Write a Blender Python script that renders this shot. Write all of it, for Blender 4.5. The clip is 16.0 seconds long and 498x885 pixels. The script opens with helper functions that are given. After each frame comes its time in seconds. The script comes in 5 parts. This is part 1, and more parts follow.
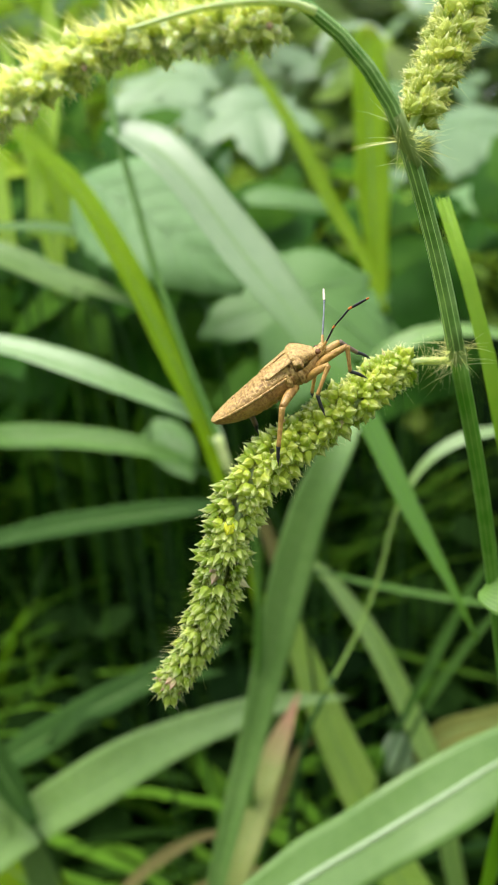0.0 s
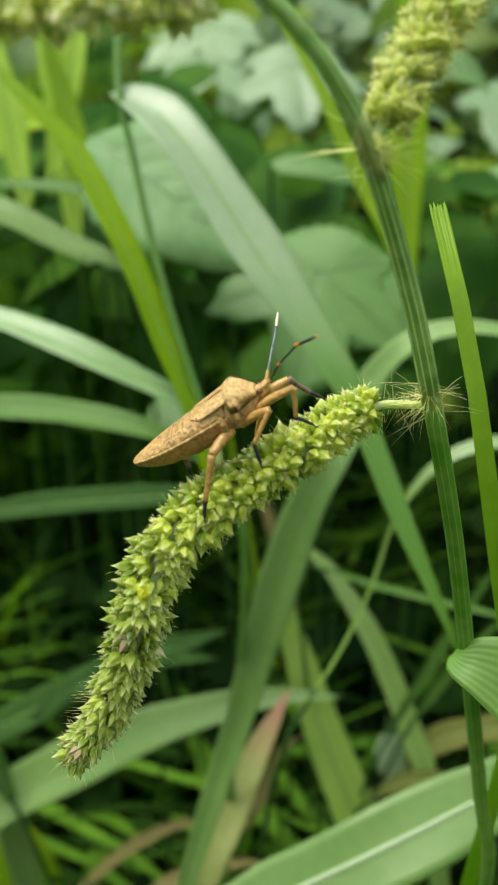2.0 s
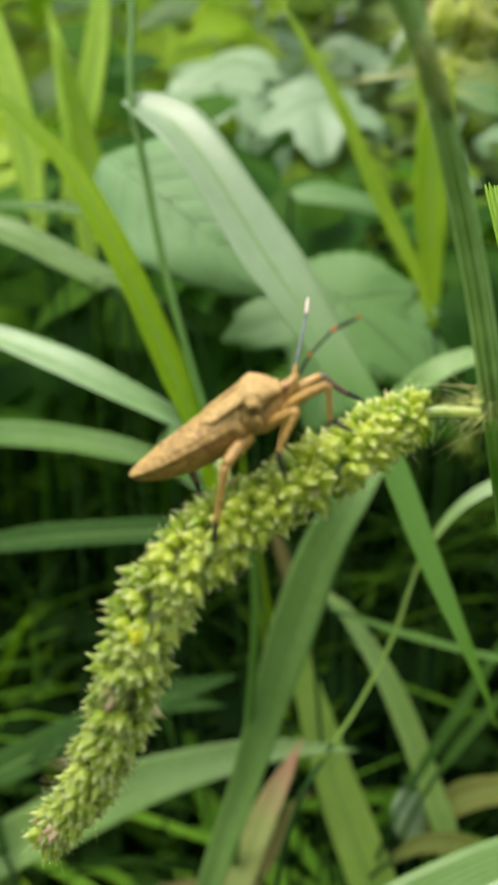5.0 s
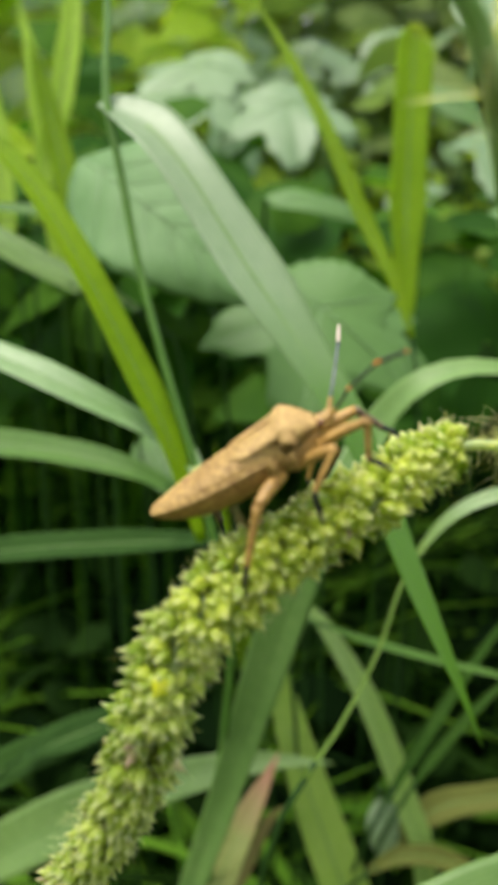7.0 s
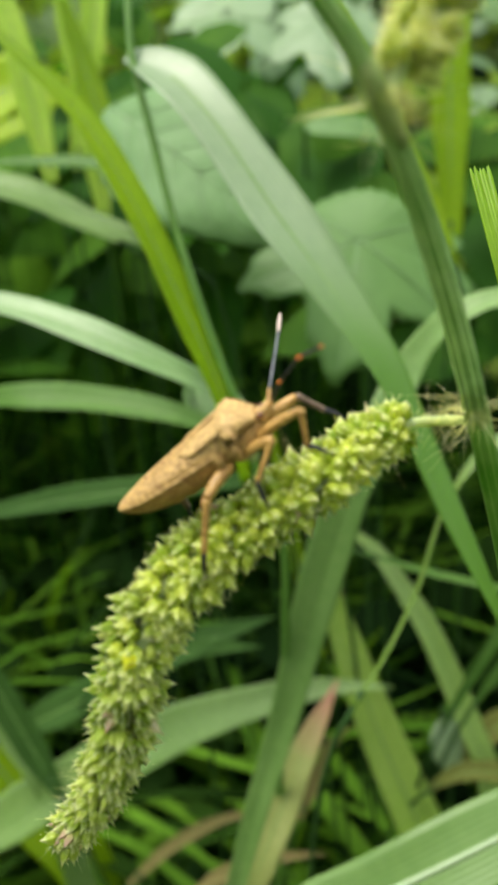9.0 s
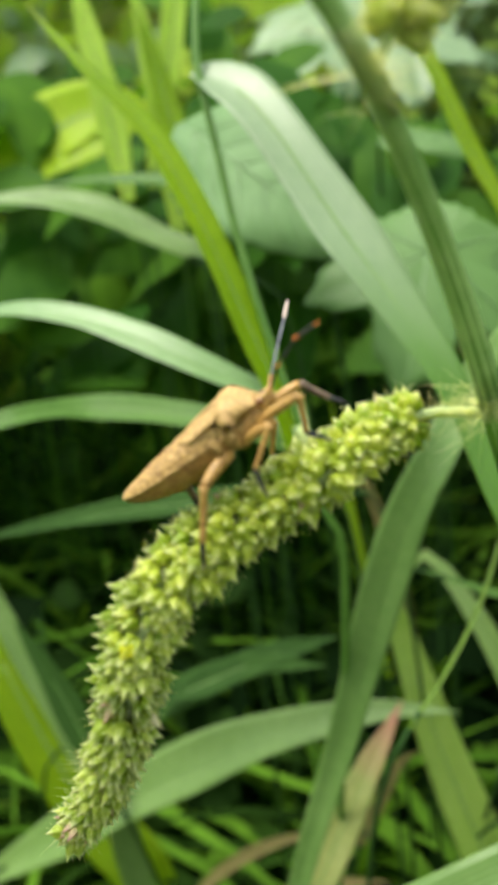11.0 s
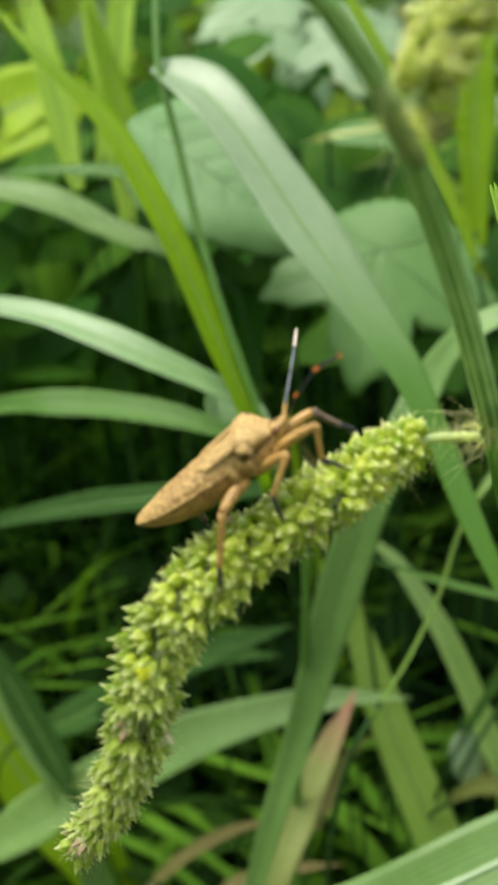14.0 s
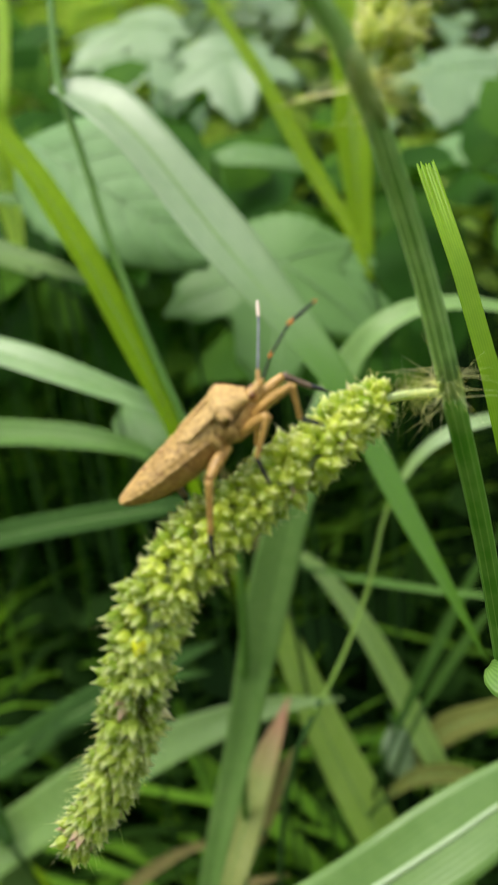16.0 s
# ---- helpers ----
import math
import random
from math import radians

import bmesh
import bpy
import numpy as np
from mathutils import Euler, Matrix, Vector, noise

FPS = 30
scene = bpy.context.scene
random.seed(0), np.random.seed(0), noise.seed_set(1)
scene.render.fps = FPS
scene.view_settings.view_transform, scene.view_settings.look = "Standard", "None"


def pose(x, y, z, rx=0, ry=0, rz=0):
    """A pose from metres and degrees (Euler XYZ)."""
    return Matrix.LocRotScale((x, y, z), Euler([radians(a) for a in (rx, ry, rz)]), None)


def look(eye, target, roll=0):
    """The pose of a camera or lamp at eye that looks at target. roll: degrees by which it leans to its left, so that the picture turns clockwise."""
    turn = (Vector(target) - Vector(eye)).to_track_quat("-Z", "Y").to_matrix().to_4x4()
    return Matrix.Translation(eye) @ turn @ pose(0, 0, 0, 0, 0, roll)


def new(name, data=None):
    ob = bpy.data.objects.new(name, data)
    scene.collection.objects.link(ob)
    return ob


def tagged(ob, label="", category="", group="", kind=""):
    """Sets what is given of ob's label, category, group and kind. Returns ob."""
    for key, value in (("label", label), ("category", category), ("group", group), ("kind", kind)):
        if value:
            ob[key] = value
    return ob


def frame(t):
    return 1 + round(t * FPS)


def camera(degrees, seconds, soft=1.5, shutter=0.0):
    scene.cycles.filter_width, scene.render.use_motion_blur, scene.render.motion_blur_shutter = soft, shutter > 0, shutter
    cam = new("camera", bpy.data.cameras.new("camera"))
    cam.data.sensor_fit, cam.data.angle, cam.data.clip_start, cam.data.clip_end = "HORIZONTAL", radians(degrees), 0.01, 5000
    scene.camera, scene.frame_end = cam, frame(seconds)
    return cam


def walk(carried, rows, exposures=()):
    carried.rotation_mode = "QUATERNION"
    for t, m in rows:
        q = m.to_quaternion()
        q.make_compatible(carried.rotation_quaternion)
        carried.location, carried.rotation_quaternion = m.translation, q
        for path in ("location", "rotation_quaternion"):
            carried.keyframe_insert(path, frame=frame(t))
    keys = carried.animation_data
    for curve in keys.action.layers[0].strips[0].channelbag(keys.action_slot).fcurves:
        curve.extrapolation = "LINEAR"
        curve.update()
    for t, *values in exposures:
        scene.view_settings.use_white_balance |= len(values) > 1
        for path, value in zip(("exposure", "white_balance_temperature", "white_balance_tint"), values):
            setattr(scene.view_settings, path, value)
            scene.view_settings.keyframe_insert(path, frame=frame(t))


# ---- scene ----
# A brown bug nymph on the seed head of a barnyard grass, in a tuft of tall green grass.
# Lens: small aperture, focused just behind the bug.
cam = camera(32.20, 16.0)
cam.data.dof.use_dof = True
cam.data.dof.focus_distance = 0.097
cam.data.dof.aperture_fstop = 62.36 / 1.6
PATH = [
    (0.0, -0.00668, -0.00922, 0.55241, 74.872, 2.901, -1.185),
    (0.5, -0.00556, -0.01259, 0.54977, 78.420, 0.813, -0.384),
    (1.0, 0.00036, -0.00183, 0.54958, 78.187, 0.238, 0.145),
    (1.5, 0.00148, 0.00828, 0.55133, 73.810, 0.012, 1.019),
    (2.0, 0.00428, 0.00827, 0.55694, 72.301, -0.027, 1.920),
    (2.5, 0.00473, 0.01082, 0.55392, 72.281, 0.742, 3.400),
    (3.0, 0.00453, 0.01166, 0.55402, 73.232, 0.511, 3.636),
    (5.5, 0.00171, 0.02581, 0.54909, 75.333, -1.068, 2.794),
    (6.0, -0.00068, 0.02752, 0.54912, 75.733, -1.208, 2.383),
    (6.5, -0.00106, 0.02812, 0.54852, 75.659, -1.255, 1.369),
    (7.0, -0.00249, 0.02764, 0.55102, 75.138, -1.682, 0.686),
    (7.5, -0.00308, 0.02837, 0.55134, 73.636, -1.969, -0.150),
    (8.0, -0.00466, 0.02730, 0.55414, 71.748, -2.014, -1.083),
    (8.5, 0.00127, 0.02566, 0.55587, 70.221, 1.051, -0.435),
    (9.0, 0.00774, 0.02547, 0.55728, 70.155, 2.808, 4.461),
    (9.5, 0.01119, 0.02582, 0.55648, 70.369, 2.882, 7.035),
    (10.0, 0.01374, 0.02683, 0.55361, 70.944, 2.913, 8.632),
    (12.5, 0.01411, 0.02648, 0.55433, 72.332, 4.279, 10.614),
    (13.0, 0.01320, 0.02571, 0.55453, 71.876, 3.974, 9.333),
    (13.5, 0.01107, 0.02520, 0.55669, 71.281, 3.515, 7.353),
    (14.0, 0.00831, 0.02524, 0.55804, 70.671, 2.689, 6.063),
    (14.5, 0.00511, 0.02331, 0.55927, 70.135, 3.770, 2.739),
    (15.0, 0.00041, 0.02027, 0.55944, 70.457, 3.698, -1.400),
    (15.5, -0.00092, 0.02035, 0.55896, 71.276, 4.355, -2.507),
    (16.0, 0.00127, 0.02148, 0.55426, 72.034, 4.778, -2.029),
]
EXPOSURES = ((0.0, 1.49, 6450, 14), (1.0, 1.36, 6500, 12), (2.0, 1.26, 6600, 11), (5.5, 1.26, 6680, 13), (8.0, 1.18, 6680, 13), (9.0, 1.34, 6700, 12), (10.0, 1.52, 6750, 12), (12.5, 1.35, 6600, 10), (14.0, 1.25, 6600, 10), (15.0, 1.21, 6600, 11), (16.0, 1.24, 6600, 13))
walk(cam, [(t, pose(*p)) for t, *p in PATH], EXPOSURES)

# ---- light ----
SUN_ELEVATION, SUN_TURN = 74.0, 246.0
world = bpy.data.worlds.new("sky")
scene.world = world
world.use_nodes = True
wn, wl = world.node_tree.nodes, world.node_tree.links
wn.clear()
sky = wn.new("ShaderNodeTexSky")
sky.sky_type = "NISHITA"
sky.sun_disc = False
sky.sun_elevation, sky.sun_rotation = radians(SUN_ELEVATION), radians(SUN_TURN)
cloud = wn.new("ShaderNodeHueSaturation")
cloud.inputs["Saturation"].default_value = 0.25
bg = wn.new("ShaderNodeBackground")
bg.inputs["Strength"].default_value = 0.15
wo = wn.new("ShaderNodeOutputWorld")
wl.new(sky.outputs[0], cloud.inputs["Color"])
wl.new(cloud.outputs[0], bg.inputs["Color"])
wl.new(bg.outputs[0], wo.inputs["Surface"])

sun = new("sun", bpy.data.lights.new("sun", "SUN"))
sun.data.energy, sun.data.angle, sun.data.color = 1.5, radians(24), (1.0, 0.96, 0.86)
sun.matrix_world = look((-0.45, -0.1, 2.2), (0, 0.1, 0.5))


# ---- materials ----
def nodes_of(name):
    m = bpy.data.materials.new(name)
    m.use_nodes = True
    m.node_tree.nodes.clear()
    return m, m.node_tree.nodes, m.node_tree.links


def plant_material(name, dark, light, translucent=0.3, rough=0.45, stripes=0, grain=900.0, spot=None, spread=0.35, tip=None, bump=0.15, spec=0.5, veins=0.14, fine_stripes=False, lift=0.0):
    """A leaf or stalk: two greens mixed by grain, patches and chance, veins along its length, light through it."""
    m, n, l = nodes_of(name)
    out = n.new("ShaderNodeOutputMaterial")
    shade = n.new("ShaderNodeBsdfPrincipled")
    coord = n.new("ShaderNodeTexCoord")
    uv = n.new("ShaderNodeUVMap")
    fine = n.new("ShaderNodeTexNoise")
    fine.inputs["Scale"].default_value, fine.inputs["Detail"].default_value = grain, 4
    broad = n.new("ShaderNodeTexNoise")
    broad.inputs["Scale"].default_value, broad.inputs["Detail"].default_value = grain / 14, 3
    for tex in (fine, broad):
        l.new(coord.outputs["Object"], tex.inputs["Vector"])
    chance = n.new("ShaderNodeNewGeometry")
    item = n.new("ShaderNodeObjectInfo")

    def math_node(op, a, b=None):
        k = n.new("ShaderNodeMath")
        k.operation = op
        for s, v in ((0, a), (1, b)):
            if v is None:
                continue
            if isinstance(v, (int, float)):
                k.inputs[s].default_value = v
            else:
                l.new(v, k.inputs[s])
        return k.outputs[0]

    mix = math_node("ADD", math_node("MULTIPLY", math_node("SUBTRACT", fine.outputs[0], 0.5), 0.7), math_node("MULTIPLY", broad.outputs[0], 0.9))
    mix = math_node("ADD", mix, math_node("MULTIPLY", math_node("SUBTRACT", chance.outputs["Random Per Island"], 0.5), spread))
    mix = math_node("ADD", mix, math_node("MULTIPLY", math_node("SUBTRACT", item.outputs["Random"], 0.5), spread))
    relief = fine.outputs[0]
    if stripes:
        cut = n.new("ShaderNodeSeparateXYZ")
        l.new(uv.outputs[0], cut.inputs[0])
        wave = math_node("SINE", math_node("MULTIPLY", cut.outputs[0], stripes * 6.283))
        line = math_node("POWER", math_node("MAXIMUM", wave, 0.0), 7.0) if fine_stripes else wave
        mix = math_node("ADD", math_node("ADD", mix, lift), math_node("MULTIPLY", line, veins))
        relief = math_node("ADD", relief, math_node("MULTIPLY", wave, 1.2))
    ramp = n.new("ShaderNodeMix")
    ramp.data_type = "RGBA"
    ramp.clamp_factor = True
    l.new(mix, ramp.inputs[0])
    ramp.inputs[6].default_value, ramp.inputs[7].default_value = (*dark, 1), (*light, 1)
    colour = ramp.outputs[2]
    if tip:
        along = n.new("ShaderNodeSeparateXYZ")
        l.new(uv.outputs[0], along.inputs[0])
        ease = n.new("ShaderNodeMapRange")
        ease.inputs[1].default_value, ease.inputs[2].default_value = tip[1], tip[2]
        wob = math_node("ADD", along.outputs[1], math_node("MULTIPLY", math_node("SUBTRACT", broad.outputs[0], 0.5), 0.35))
        l.new(wob, ease.inputs[0])
        end = n.new("ShaderNodeMix")
        end.data_type = "RGBA"
        l.new(ease.outputs[0], end.inputs[0])
        l.new(colour, end.inputs[6])
        end.inputs[7].default_value = (*tip[0], 1)
        colour = end.outputs[2]
    if spot:
        blot = n.new("ShaderNodeTexNoise")
        blot.inputs["Scale"].default_value, blot.inputs["Detail"].default_value = grain / 3, 2
        l.new(coord.outputs["Object"], blot.inputs["Vector"])
        lim = n.new("ShaderNodeMapRange")
        lim.inputs[1].default_value, lim.inputs[2].default_value = 0.6, 0.72
        l.new(blot.outputs[0], lim.inputs[0])
        end = n.new("ShaderNodeMix")
        end.data_type = "RGBA"
        l.new(lim.outputs[0], end.inputs[0])
        l.new(colour, end.inputs[6])
        end.inputs[7].default_value = (*spot, 1)
        colour = end.outputs[2]
    l.new(colour, shade.inputs["Base Color"])
    shade.inputs["Roughness"].default_value = rough
    shade.inputs["Specular IOR Level"].default_value = spec
    dent = n.new("ShaderNodeBump")
    dent.inputs["Strength"].default_value, dent.inputs["Distance"].default_value = bump, 0.0002
    l.new(relief, dent.inputs["Height"])
    l.new(dent.outputs[0], shade.inputs["Normal"])
    if translucent:
        glow = n.new("ShaderNodeBsdfTranslucent")
        warm = n.new("ShaderNodeMix")
        warm.data_type, warm.blend_type = "RGBA", "MULTIPLY"
        warm.inputs[0].default_value = 1
        l.new(colour, warm.inputs[6])
        warm.inputs[7].default_value = (1.5, 1.45, 0.45, 1)
        l.new(warm.outputs[2], glow.inputs["Color"])
        both = n.new("ShaderNodeMixShader")
        both.inputs[0].default_value = translucent
        l.new(shade.outputs[0], both.inputs[1])
        l.new(glow.outputs[0], both.inputs[2])
        l.new(both.outputs[0], out.inputs["Surface"])
    else:
        l.new(shade.outputs[0], out.inputs["Surface"])
    return m


def shell_material(name, dark, light, pits, rough=0.5, grain=1500.0, bump=0.5):
    """Insect shell: mottled, finely pitted with darker dots."""
    m, n, l = nodes_of(name)
    out = n.new("ShaderNodeOutputMaterial")
    shade = n.new("ShaderNodeBsdfPrincipled")
    coord = n.new("ShaderNodeTexCoord")
    fine = n.new("ShaderNodeTexNoise")
    fine.inputs["Scale"].default_value, fine.inputs["Detail"].default_value = grain, 5
    broad = n.new("ShaderNodeTexNoise")
    broad.inputs["Scale"].default_value, broad.inputs["Detail"].default_value = grain / 6, 3
    dots = n.new("ShaderNodeTexVoronoi")
    dots.inputs["Scale"].default_value = grain * 1.9
    for tex in (fine, broad, dots):
        l.new(coord.outputs["Object"], tex.inputs["Vector"])
    add = n.new("ShaderNodeMath")
    add.operation = "MULTIPLY_ADD"
    l.new(fine.outputs[0], add.inputs[0])
    add.inputs[1].default_value = 0.9
    patch = n.new("ShaderNodeMath")
    patch.operation = "MULTIPLY_ADD"
    l.new(broad.outputs[0], patch.inputs[0])
    patch.inputs[1].default_value, patch.inputs[2].default_value = 0.35, 0.325
    l.new(patch.outputs[0], add.inputs[2])
    lim = n.new("ShaderNodeMapRange")
    lim.inputs[1].default_value, lim.inputs[2].default_value = 0.76, 1.14
    l.new(add.outputs[0], lim.inputs[0])
    ramp = n.new("ShaderNodeMix")
    ramp.data_type = "RGBA"
    l.new(lim.outputs[0], ramp.inputs[0])
    ramp.inputs[6].default_value, ramp.inputs[7].default_value = (*dark, 1), (*light, 1)
    pit = n.new("ShaderNodeMapRange")
    pit.inputs[1].default_value, pit.inputs[2].default_value = 0.3, 0.15
    l.new(dots.outputs["Distance"], pit.inputs[0])
    few = n.new("ShaderNodeMath")
    few.operation = "MULTIPLY"
    l.new(pit.outputs[0], few.inputs[0])
    few.inputs[1].default_value = 0.55
    mark = n.new("ShaderNodeMix")
    mark.data_type = "RGBA"
    l.new(few.outputs[0], mark.inputs[0])
    l.new(ramp.outputs[2], mark.inputs[6])
    mark.inputs[7].default_value = (*pits, 1)
    l.new(mark.outputs[2], shade.inputs["Base Color"])
    shade.inputs["Roughness"].default_value = rough
    dent = n.new("ShaderNodeBump")
    dent.inputs["Strength"].default_value, dent.inputs["Distance"].default_value = bump, 0.00012
    l.new(add.outputs[0], dent.inputs["Height"])
    l.new(dent.outputs[0], shade.inputs["Normal"])
    l.new(shade.outputs[0], out.inputs["Surface"])
    return m


